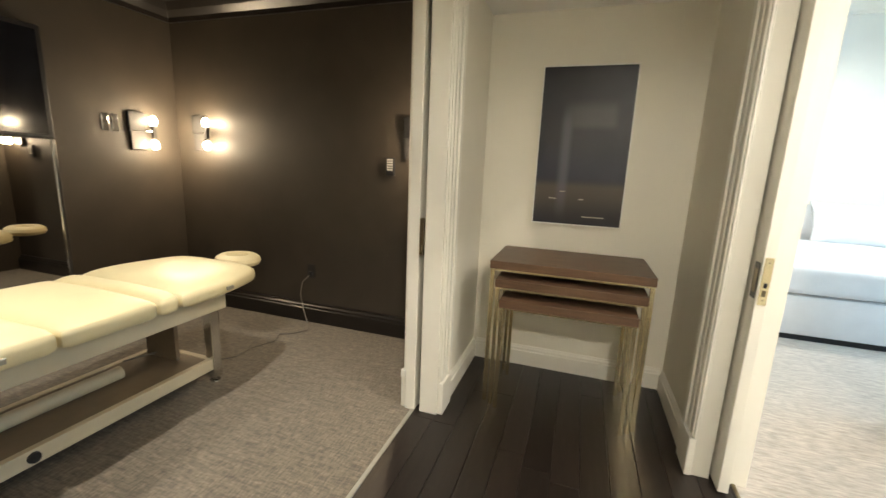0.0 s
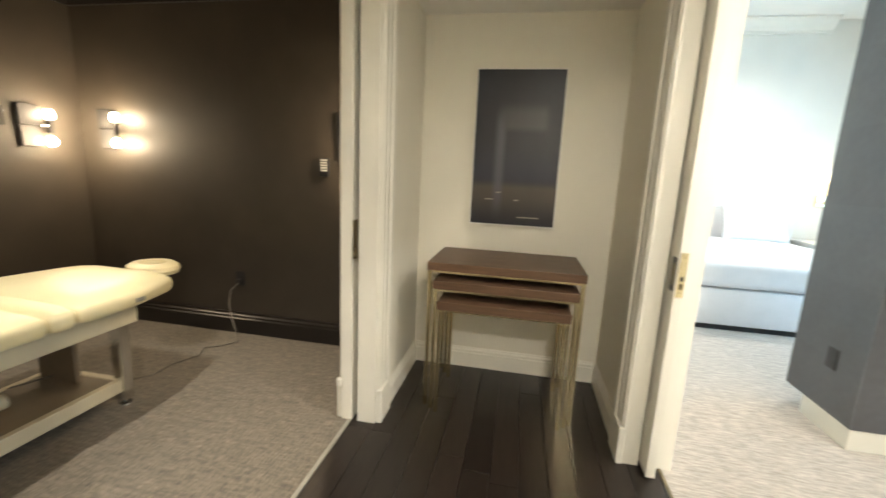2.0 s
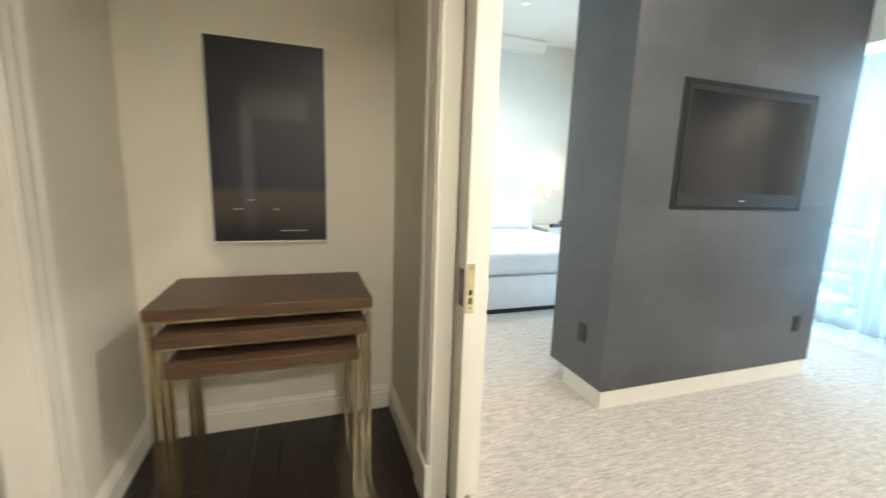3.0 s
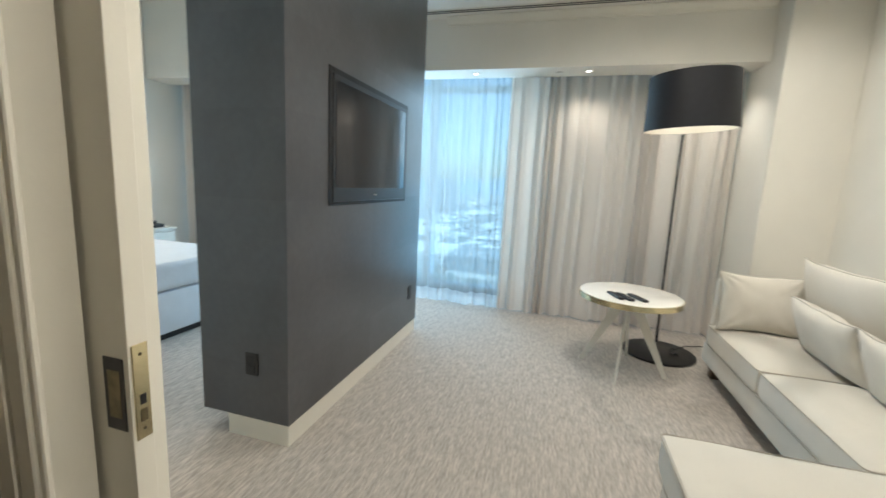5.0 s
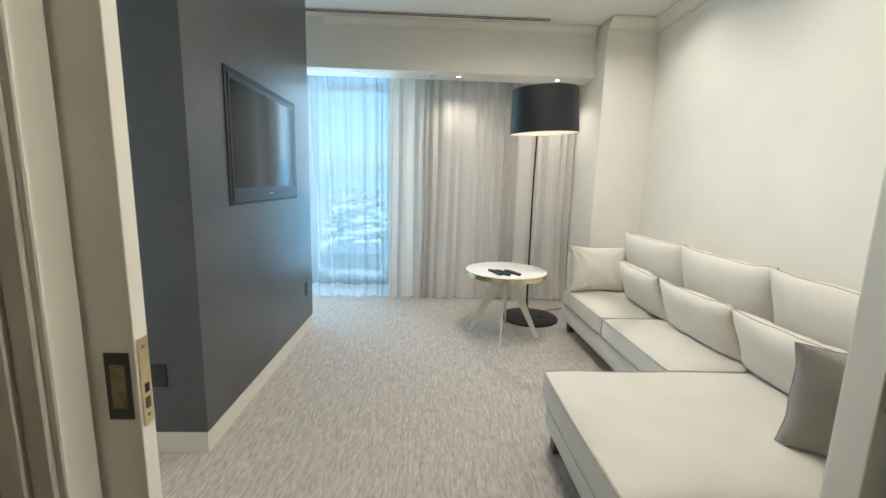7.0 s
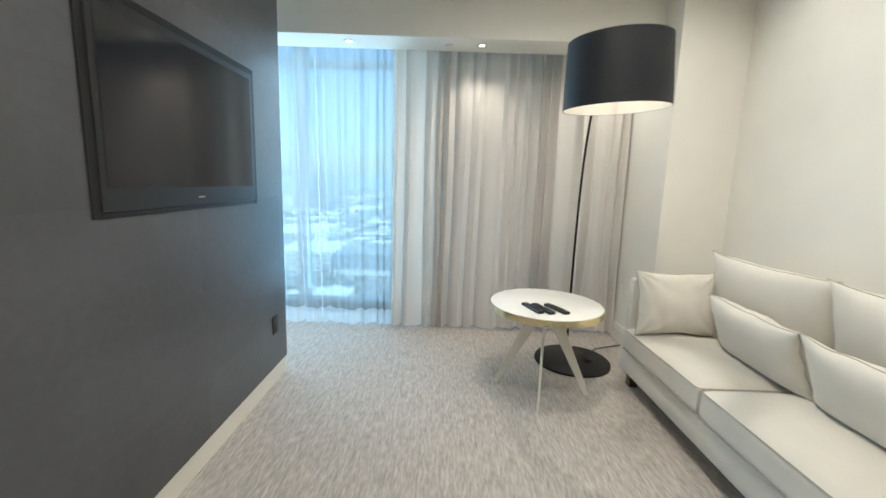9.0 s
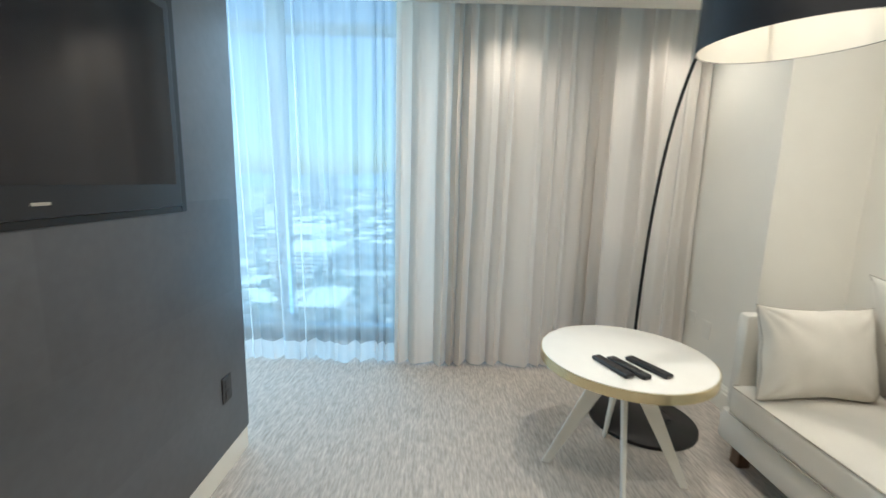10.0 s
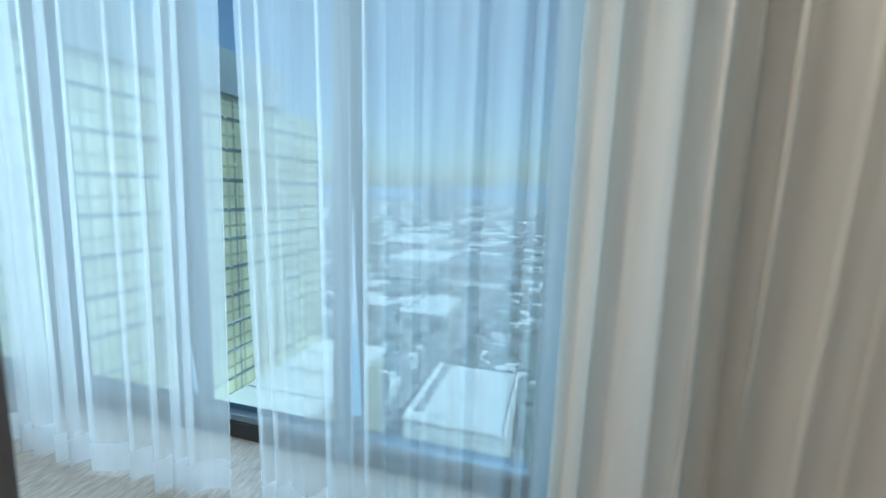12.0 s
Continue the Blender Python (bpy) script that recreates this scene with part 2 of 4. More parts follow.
def print_material():
    """A dark abstract print: a soft pale column and bar on blue black, and a brown ground below."""
    m = material("dark_blue_abstract_print", (0.013, 0.013, 0.018), 0.4, vary=0.3, scale=3, spec=0.35)
    nt = m.node_tree
    b = nt.nodes["Principled BSDF"]
    col = b.inputs["Base Color"].links[0].from_socket
    sep = nt.nodes.new("ShaderNodeSeparateXYZ")
    nt.links.new(nt.nodes.new("ShaderNodeTexCoord").outputs["Object"], sep.inputs[0])

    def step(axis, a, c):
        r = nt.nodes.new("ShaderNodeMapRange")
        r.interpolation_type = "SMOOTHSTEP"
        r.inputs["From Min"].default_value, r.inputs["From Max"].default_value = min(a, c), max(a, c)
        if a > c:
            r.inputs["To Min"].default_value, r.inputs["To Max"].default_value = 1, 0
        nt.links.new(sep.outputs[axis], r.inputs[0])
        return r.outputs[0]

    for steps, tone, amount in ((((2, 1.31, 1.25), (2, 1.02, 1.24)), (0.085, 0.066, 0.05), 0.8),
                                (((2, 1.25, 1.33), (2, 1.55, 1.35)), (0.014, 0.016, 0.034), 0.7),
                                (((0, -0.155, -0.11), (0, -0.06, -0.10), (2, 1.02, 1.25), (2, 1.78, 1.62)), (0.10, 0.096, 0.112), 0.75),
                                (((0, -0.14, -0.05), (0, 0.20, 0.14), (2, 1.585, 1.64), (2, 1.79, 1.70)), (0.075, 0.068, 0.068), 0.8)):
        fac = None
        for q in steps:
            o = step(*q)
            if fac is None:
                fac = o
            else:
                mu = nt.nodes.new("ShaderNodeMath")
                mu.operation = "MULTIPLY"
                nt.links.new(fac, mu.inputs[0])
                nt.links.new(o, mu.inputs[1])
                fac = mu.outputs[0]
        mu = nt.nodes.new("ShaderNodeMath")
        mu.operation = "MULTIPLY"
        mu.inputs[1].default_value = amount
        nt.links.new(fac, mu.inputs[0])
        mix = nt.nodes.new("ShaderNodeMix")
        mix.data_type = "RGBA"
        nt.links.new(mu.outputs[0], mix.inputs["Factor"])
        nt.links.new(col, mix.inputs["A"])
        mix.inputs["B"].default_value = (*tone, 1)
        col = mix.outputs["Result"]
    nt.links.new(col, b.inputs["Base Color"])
    return m


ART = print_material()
BEDWHITE = material("white_bed_linen", (0.80, 0.81, 0.83), 0.9, vary=0.03, bump=0.3, bump_scale=40)
PLATE = material("white_plastic_plate", (0.78, 0.76, 0.70), 0.4, vary=0.02)
DARKPLATE = material("dark_bronze_plate", (0.03, 0.028, 0.028), 0.45, vary=0.1)
WIRE = material("grey_cable_jacket", (0.17, 0.15, 0.12), 0.5, vary=0.1)
# Ground, grey roofs, trees and hills carry the distance haze in their colours.
CITYGROUND = material("haze_paled_city_ground", (0.30, 0.34, 0.35), 0.95, vary=0.5, scale=0.03, bump_scale=0.12, fine=0.55)
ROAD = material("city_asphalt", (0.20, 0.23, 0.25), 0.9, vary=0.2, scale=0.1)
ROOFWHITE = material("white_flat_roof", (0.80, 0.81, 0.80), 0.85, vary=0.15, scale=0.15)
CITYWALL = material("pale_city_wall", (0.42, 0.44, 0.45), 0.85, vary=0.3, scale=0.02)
DARKROOF = material("haze_paled_grey_roof", (0.27, 0.31, 0.34), 0.85, vary=0.25, scale=0.1)
TREES = material("haze_paled_tree_green", (0.17, 0.22, 0.21), 0.9, vary=0.3, scale=0.1)
HILL = material("haze_painted_hill", (0.22, 0.31, 0.40), 1.0, vary=0.1, scale=0.002)
TOWERGLASS = facade_material("gold_curtain_wall", (0.85, 0.80, 0.56), (0.50, 0.50, 0.36), 1.6, 3.3)
tower_bsdf = TOWERGLASS.node_tree.nodes["Principled BSDF"]
tower_bsdf.inputs["Metallic"].default_value, tower_bsdf.inputs["Roughness"].default_value = 0.3, 0.1
TOWERGREY = facade_material("grey_banded_facade", (0.20, 0.24, 0.28), (0.42, 0.46, 0.5), 6, 3.6)

# ---- mesh helpers ----


def box(bm, lo, hi, bevel=0.0, seg=2):
    lo, hi = Vector(lo), Vector(hi)
    r = bmesh.ops.create_cube(bm, size=1, matrix=Matrix.Translation((lo + hi) / 2) @ Matrix.Diagonal((*(hi - lo), 1)))
    if bevel:
        es = {e for v in r["verts"] for e in v.link_edges}
        bmesh.ops.bevel(bm, geom=list(es), offset=bevel, segments=seg, affect="EDGES", profile=0.5)


def boxes(*items, bevel=0.0):
    bm = bmesh.new()
    for lo, hi in items:
        box(bm, lo, hi, bevel)
    return bm


def tube(points, radius, sides=10, closed=False):
    """A round bar through the points."""
    bm = bmesh.new()
    pts = [Vector(p) for p in points]
    rings = []
    n = len(pts)
    up = None
    for i, p in enumerate(pts):
        a, c = (pts[i - 1], pts[(i + 1) % n]) if closed else (pts[max(0, i - 1)], pts[min(n - 1, i + 1)])
        d = (c - a).normalized()
        if up is None:
            up = d.orthogonal().normalized()
        up = (up - d * up.dot(d)).normalized()
        side = d.cross(up)
        r = radius(i / max(1, n - 1)) if callable(radius) else radius
        rings.append([bm.verts.new(p + (up * math.cos(k * 2 * math.pi / sides) + side * math.sin(k * 2 * math.pi / sides)) * r) for k in range(sides)])
    for i in range(n if closed else n - 1):
        A, B = rings[i], rings[(i + 1) % n]
        for k in range(sides):
            bm.faces.new((A[k], A[(k + 1) % sides], B[(k + 1) % sides], B[k]))
    if not closed:
        bm.faces.new(rings[0][::-1])
        bm.faces.new(rings[-1])
    bmesh.ops.recalc_face_normals(bm, faces=bm.faces)
    return bm


def lathe(profile, sides=40, where=(0, 0, 0)):
    """A turned shape from (radius, height) pairs, closed at the ends where the radius is 0."""
    bm = bmesh.new()
    rings = []
    for r, z in profile:
        if r <= 0:
            rings.append([bm.verts.new((where[0], where[1], where[2] + z))])
        else:
            rings.append([bm.verts.new((where[0] + r * math.cos(k * 2 * math.pi / sides), where[1] + r * math.sin(k * 2 * math.pi / sides), where[2] + z)) for k in range(sides)])
    for A, B in zip(rings, rings[1:]):
        for k in range(sides):
            q = (k + 1) % sides
            f = [A[k % len(A)], A[q % len(A)], B[q % len(B)], B[k % len(B)]]
            f = [v for i, v in enumerate(f) if v not in f[:i]]
            if len(f) > 2:
                bm.faces.new(f)
    bmesh.ops.recalc_face_normals(bm, faces=bm.faces)
    return bm


def cushion_edge(u, v, w, d, seed):
    """Where the point (u, v) of a cushion lies: the sides draw in between pointed corners and the seam is uneven."""
    ear = 1 + 0.035 * (abs(u) * abs(v)) ** 5
    x = u * w / 2 * (1 - 0.05 * (1 - v * v) * abs(u) ** 4) * ear
    y = v * d / 2 * (1 - 0.06 * (1 - u * u) * abs(v) ** 4) * ear
    e = max(abs(u), abs(v)) ** 8
    x += 0.006 * e * noise.noise((u * 2.3 + seed, v * 2.3, 0.4))
    y += 0.008 * e * noise.noise((u * 2.6 - seed, v * 2.1, 5.4))
    z = 0.014 * e * noise.noise((u * 2.2 + seed * 2, v * 2.2, 8.1))
    return x, y, z


def cushion_mesh(w, d, h, seed=0, puff=0.5, lump=0.024, n=40):
    """A stuffed cushion: thin at its seams, full in the middle, with soft dents and creases that run in from the corners. Lies on z = 0."""
    bm = bmesh.new()
    top, bot = {}, {}
    for i in range(n + 1):
        for j in range(n + 1):
            u, v = math.sin((i / n - 0.5) * math.pi), math.sin((j / n - 0.5) * math.pi)
            x, y, z = cushion_edge(u, v, w, d, seed)
            hh = max(0.0, (1 - u ** 4) * (1 - v ** 4)) ** puff * h / 2 * (0.9 - 0.12 * v + 0.1 * (1 - u * u) * (1 - v * v))
            near = min(1, hh * 30)
            k = lump * noise.noise((x * 5 + seed * 3.7, y * 5, seed))
            for cu in (-1, 1):
                for cv in (-1, 1):
                    r = math.hypot((u - cu) * w, (v - cv) * d) + 1e-4
                    a = math.atan2((v - cv) * d, (u - cu) * w)
                    k += lump * 0.5 * math.sin(a * 11 + seed * cu * 2 + cv + 3 * r) * math.exp(-r / 0.2) * min(1, r * 9)
            k += lump * 0.55 * noise.noise((x * 16 + seed, y * 5 + x * 6, 2.7)) * abs(v)
            top[i, j] = bm.verts.new((x, y, h / 2 + z + hh + k * near))
            edge = i in (0, n) or j in (0, n)
            bot[i, j] = top[i, j] if edge else bm.verts.new((x, y, h / 2 + z - hh * 0.9))
    for i in range(n):
        for j in range(n):
            bm.faces.new((top[i, j], top[i + 1, j], top[i + 1, j + 1], top[i, j + 1]))
            bm.faces.new((bot[i, j], bot[i, j + 1], bot[i + 1, j + 1], bot[i + 1, j]))
    return bm


def seam(w, d, z, seed=0, n=16):
    """Points along the uneven edge of a cushion."""
    pts = []
    for a, b, fix in ((-1, 1, "y-"), (-1, 1, "x+"), (1, -1, "y+"), (1, -1, "x-")):
        for i in range(n):
            s = a + (b - a) * i / n
            u, v = {"y-": (s, -1), "x+": (1, s), "y+": (s, 1), "x-": (-1, s)}[fix]
            x, y, dz = cushion_edge(u, v, w, d, seed)
            pts.append((x, y, z + dz))
    return pts


def finish(name, bm, mat, smooth=False, soft=False):
    me = bpy.data.meshes.new(name)
    if smooth:
        for f in bm.faces:
            f.smooth = True
    bm.to_mesh(me)
    bm.free()
    me.materials.append(mat)
    if smooth and not soft:
        me.set_sharp_from_angle(angle=radians(38))
    return me


def part(name, bm, mat, parent=None, label="", smooth=False):
    ob = new(name, finish(name, bm, mat, smooth, name in ("cloth", "hem", "cover")))
    ob.parent = parent
    return tagged(ob, label)


def thing(name, label, category, group="", where=None):
    ob = new(name)
    ob.empty_display_size = 0.1
    if where is not None:
        ob.matrix_basis = where
    return tagged(ob, label, category, group)


def solid(name, items, mat, label="", bevel=0.0):
    return tagged(part(name, boxes(*items, bevel=bevel), mat), label, "", "", "structure")


def extrude_profile(profile, axis, a, b, origin, flip=1):
    """A moulding: the profile's (out, up) pairs carried along x or y from a to b."""
    bm = bmesh.new()
    ends = []
    for s in (a, b):
        ring = []
        for o, u in profile:
            p = (s, origin[1] + flip * o, origin[2] + u) if axis == "x" else (origin[0] + flip * o, s, origin[2] + u)
            ring.append(bm.verts.new(p))
        ends.append(ring)
    n = len(profile)
    for k in range(n):
        bm.faces.new((ends[0][k], ends[0][(k + 1) % n], ends[1][(k + 1) % n], ends[1][k]))
    bm.faces.new(ends[0])
    bm.faces.new(ends[1][::-1])
    bmesh.ops.recalc_face_normals(bm, faces=bm.faces)
    return bm

# ---- structure: floors ----
H_CEIL, R_CEIL, B_CEIL, D_CEIL = 2.29, 2.95, 3.36, 2.60
solid("floor_living", [((0.79, -1.3, -0.12), (5.3, 6.3, 0.0))], CARPET, "pale grey carpet with fine streaks in the living room and bedroom")
solid("floor_massage_room", [((-3.7, -1.5, -0.12), (-0.765, 2.95, 0.0))], DARKCARPET, "brown grey woven carpet of the treatment room")
hall_floor = solid("floor_hall", [((-0.765, -1.5, -0.12), (0.79, 2.75, -0.012))], GAP, "dark stained wooden plank floor of the hall")
solid("trim_threshold_strip", [((-0.772, 0.13, -0.004), (-0.752, 1.83, 0.006))], STRIP, "thin metal strip between carpet and planks")
solid("trim_threshold_strip_living", [((0.782, 0.085, -0.004), (0.796, 1.83, 0.005))], AGED, "thin metal strip between planks and pale carpet")

# ---- structure: hall walls and niche ----
solid("wall_hall_left", [((-0.83, -1.5, 0), (-0.66, 0.06, 2.6)), ((-0.83, 0.06, 2.24), (-0.66, 1.9, 2.6))], WALL, "warm white hall wall with a wide opening")
solid("wall_hall_right", [((0.66, -1.5, 0), (0.84, -0.085, 2.6)), ((0.66, -0.085, 2.24), (0.84, 1.9, 2.6))], WALL, "warm white hall wall with a wide opening")
solid("wall_niche_left", [((-0.83, 1.98, 0), (-0.62, 2.75, 2.6))], WALL, "warm white side wall of the niche")
solid("wall_niche_right", [((0.62, 1.98, 0), (0.84, 2.75, 2.6))], WALL, "warm white side wall of the niche")
solid("wall_niche_back", [((-0.62, 2.62, 0), (0.62, 2.75, 2.6))], WALL, "warm white back wall of the niche")
# Unseen end wall, added so that the sun stays out of the hall.
solid("wall_hall_end", [((-0.66, -1.5, 0), (0.66, -1.38, 2.6))], WALL, "plain warm white wall, unseen, added to close the hall")
solid("ceiling_hall", [((-0.66, -1.38, H_CEIL), (0.66, 1.98, 2.42)), ((-0.62, 1.98, H_CEIL), (0.62, 2.62, 2.42))], CEIL, "flat white hall ceiling")


def base_profile(h, d):
    return [(0, 0), (d, 0), (d, h * 0.72), (d * 0.72, h * 0.76), (d * 0.72, h * 0.86), (d * 0.4, h * 0.93), (d * 0.3, h), (0, h)]


def baseboard(axis, a, b, at, flip, h=0.14, d=0.018, mat=TRIM, label="white moulded baseboard"):
    o = (0, at, 0.001) if axis == "x" else (at, 0, 0.001)
    tagged(part("baseboard", extrude_profile(base_profile(h, d), axis, a, b, o, flip), mat, None, label), "", "", "", "structure")


baseboard("x", -0.60, 0.60, 2.62, -1)
baseboard("y", 1.985, 2.60, -0.62, 1)
baseboard("y", 1.985, 2.60, 0.62, -1)
baseboard("y", -1.36, 0.04, -0.66, 1)
baseboard("y", -1.36, -0.075, 0.66, -1)


def side_casing(x_face, out, y0, y1, mat=TRIM):
    """Casing on a face x = x_face that stands out towards out (+1 or -1), y0 being the opening's edge."""
    bm = bmesh.new()
    d = y1 - y0
    for a, b, t in ((0.0, 0.10, 0.012), (0.10, 0.34, 0.019), (0.34, 0.40, 0.011), (0.40, 0.66, 0.021), (0.66, 0.72, 0.013), (0.72, 1.0, 0.027)):
        ya, yb = sorted((y0 + d * a, y0 + d * b))
        xa, xb = sorted((x_face, x_face + out * t))
        box(bm, (xa, ya, 0.19), (xb, yb, 2.245), 0.003, 1)
    ya, yb = sorted((y0, y1))
    xa, xb = sorted((x_face, x_face + out * 0.03))
    box(bm, (xa, ya, 0.0), (xb, yb, 0.19), 0.004, 1)
    tagged(part("trim_casing", bm, mat, None, "white moulded door casing on a plinth block"), "", "", "", "structure")


def pocket_jamb(side, y_edge, into, x0, x1, sa, sb):
    """The end of a wall with the slot into which a pocket door slides. into: +1 where the wall goes on towards +y."""
    ya, yb = sorted((y_edge, y_edge + into * 0.17))
    e = y_edge + into * 0.16
    yc, yd = sorted((e, y_edge + into * 0.17))
    bm = boxes(((x0, ya, 0), (sa, yb, 2.6)), ((sb, ya, 0), (x1, yb, 2.6)), bevel=0.003)
    tagged(part("trim_jamb", bm, TRIM, None, "white satin jamb split by a pocket door slot"), "", "", "", "structure")
    # A black sheet closes the slot, so its inner shade is painted.
    tagged(part("trim_slot_shade", boxes(((sa, yc, 0), (sb, yd, 2.6))), BLACK, None, "black sheet that paints the shade deep in the pocket slot"), "", "", "", "structure")


pocket_jamb("left", 1.81, 1, -0.81, -0.62, -0.752, -0.722)
pocket_jamb("left_near", 0.13, -1, -0.81, -0.66, -0.752, -0.722)
pocket_jamb("right", 1.82, 1, 0.62, 0.84, 0.694, 0.752)
pocket_jamb("right_near", 0.085, -1, 0.66, 0.84, 0.694, 0.752)
side_casing(-0.62, 1, 1.82, 1.975)
side_casing(0.62, -1, 1.81, 1.975)
side_casing(-0.66, 1, 0.12, -0.02)
side_casing(0.66, -1, 0.075, -0.065)
side_casing(0.84, 1, 0.075, -0.045)
side_casing(-0.81, -1, 1.82, 1.93)
side_casing(-0.81, -1, 0.12, 0.0)


def pocket_door(y_edge, into, label):
    """A white sliding door leaf, drawn almost wholly into its slot, with an edge lock."""
    d = thing("pocket_door", label, "door", "pocket doors", pose(0.724, y_edge, 0))
    s = into
    ya, yb = sorted((0.0, s * 0.155))
    part("leaf", boxes(((-0.0205, ya, 0.012), (0.0205, yb, 2.23)), bevel=0.002), TRIM, d)
    la, lb = sorted((-s * 0.003, 0.0))
    lock = part("lock_plate", boxes(((-0.015, la, 0.865), (0.015, lb, 1.055)), bevel=0.001), BRASS, d, "worn brass edge lock plate")
    la, lb = sorted((-s * 0.0045, -s * 0.003))
    part("keyhole", boxes(((-0.005, la, 0.935), (0.006, lb, 0.955)), bevel=0.0006), BLACK, lock)
    for z in (0.885, 1.035, 0.91):
        part("screw", lathe([(0.0, 0.0015), (0.003, 0.001), (0.0035, 0)], 8), AGED, lock).matrix_basis = pose(0, -s * 0.003, z, 90 * s)
    la, lb = sorted((-s * 0.0045, -s * 0.003))
    part("latch_bolt", boxes(((-0.006, la, 0.90), (0.007, lb, 0.925)), bevel=0.0006), AGED, lock)
    ya, yb = sorted((s * 0.012, s * 0.062))
    for sx in (-1, 1):
        xa, xb = sorted((sx * 0.0205, sx * 0.0225))
        pl = part("pull_plate", boxes(((xa, ya, 0.885), (xb, yb, 1.03)), bevel=0.001), DARKPLATE, d, "dark bronze flush pull")
        xa, xb = sorted((sx * 0.0225, sx * 0.0232))
        y2, y3 = sorted((s * 0.022, s * 0.052))
        part("pull_recess", boxes(((xa, y2, 0.91), (xb, y3, 1.005)), bevel=0.0003), AGED, pl, "worn pull recess")
    return d


pocket_door(1.732, 1, "white pocket door leaf with brass edge lock, slid open into the wall")

# strike plate in the slot of the treatment room's doorway
latch = thing("flush_latch", "tarnished brass latch set in the white jamb slot", "latch")
part("plate", boxes(((-0.748, 1.803, 0.89), (-0.727, 1.83, 1.085)), bevel=0.002), AGED, latch)
part("bolt", boxes(((-0.744, 1.797, 0.90), (-0.731, 1.803, 0.95)), bevel=0.001), BRASS, latch)
latch = thing("flush_latch", "tarnished brass latch in the slot of the white jamb", "latch")
part("plate", boxes(((0.708, 0.065, 0.89), (0.738, 0.088, 1.085)), bevel=0.002), AGED, latch)
part("bolt", boxes(((0.712, 0.088, 0.975), (0.734, 0.112, 0.997)), bevel=0.004), BRASS, latch)
stop = thing("door_bumper", "small white rubber stop on the jamb near the carpet", "door stop")
part("pad", boxes(((-0.835, 1.80, 0.19), (-0.81, 1.825, 0.235)), bevel=0.004), PLATE, stop)

# ---- structure: living room and bedroom ----
solid("wall_west", [((0.74, 2.75, 0), (0.84, 6.25, 3.5)), ((0.74, -1.3, 0), (0.84, -1.5, 3.5)), ((0.66, -1.3, 2.6), (0.84, 2.75, 3.5))], ROOMWALL, "pale wall between hall and bedroom")
solid("wall_south", [((0.84, -1.22, 0), (5.3, -1.02, 3.5))], ROOMWALL, "pale wall behind the sofa")
solid("wall_column", [((4.0, -1.02, 0), (5.3, -0.52, 3.0))], ROOMWALL, "pale projecting wall beside the curtain")
solid("wall_bedroom", [((0.84, 6.05, 0), (5.3, 6.25, 3.5))], ROOMWALL, "pale wall at the head of the bed")
solid("ceiling_living", [((0.84, -1.02, R_CEIL), (1.5, 2.62, 3.1)), ((3.55, -1.02, R_CEIL), (5.3, 2.62, 3.1)), ((1.5, -1.02, R_CEIL), (3.55, -0.45, 3.1)),
      ((1.5, 1.75, R_CEIL), (3.55, 2.62, 3.1)), ((1.4, -0.55, 3.1), (3.65, 1.85, 3.2))], CEIL, "white living room ceiling with a shallow tray")
solid("ceiling_bedroom", [((0.84, 2.62, B_CEIL), (5.3, 6.05, 3.5)), ((0.84, 2.62, 3.1), (5.3, 2.70, B_CEIL))], CEIL, "high white bedroom ceiling")
solid("wall_soffit", [((4.25, -0.52, 2.48), (4.58, 2.62, R_CEIL)), ((4.58, -0.52, 2.82), (5.3, 2.62, R_CEIL))], ROOMWALL, "pale soffit above the living room curtains")
solid("wall_soffit_bedroom", [((4.25, 2.62, 2.48), (4.58, 6.05, B_CEIL)), ((4.58, 2.62, 2.82), (5.3, 6.05, B_CEIL))], ROOMWALL, "pale soffit above the bedroom curtains")


def crown(axis, a, b, at, flip, z, mat=TRIM, s=0.1, label="white crown moulding"):
    prof = [(0, 0), (0, -s), (s * 0.15, -s), (s * 0.2, -s * 0.8), (s * 0.5, -s * 0.55), (s * 0.75, -s * 0.25), (s * 0.9, -s * 0.15), (s, -s * 0.12), (s, 0)]
    o = (0, at, z) if axis == "x" else (at, 0, z)
    tagged(part("trim_crown", extrude_profile(prof, axis, a, b, o, flip), mat, None, label), "", "", "", "structure")


crown("x", 0.86, 4.0, -1.02, 1, R_CEIL - 0.002)
crown("y", -1.0, -0.52, 4.0, -1, R_CEIL - 0.002)
crown("y", -0.50, 2.2, 4.25, -1, R_CEIL - 0.002, s=0.07)
crown("x", 0.86, 3.55, 6.05, -1, B_CEIL - 0.002, s=0.16)
baseboard("x", 0.86, 3.98, -1.02, 1, 0.15)
baseboard("x", 4.0, 4.95, -0.52, 1, 0.15)
baseboard("y", -1.0, -0.52, 4.0, -1, 0.15)
baseboard("x", 0.86, 5.1, 6.05, -1, 0.15)
baseboard("y", 2.8, 6.0, 0.84, 1, 0.15)

# ceiling slot
slot = thing("slot_diffuser", "long narrow black air slot in the white ceiling", "air vent")
part("body", boxes(((4.04, 0.0, R_CEIL - 0.006), (4.13, 2.5, R_CEIL - 0.002))), TRIM, slot)
for k in range(2):
    part("slot", boxes(((4.055 + k * 0.035, 0.02, R_CEIL - 0.008), (4.073 + k * 0.035, 2.48, R_CEIL - 0.006))), BLACK, slot)

# free-standing partition
solid("wall_partition", [((1.815, 2.225, 0.118), (3.69, 2.76, R_CEIL))], PILLAR, "dark grey trowelled partition wall that carries the screen")
solid("baseboard_partition", [((1.82, 2.230, 0), (3.685, 2.605, 0.118))], TRIM, "white plinth under the grey partition", 0.002)

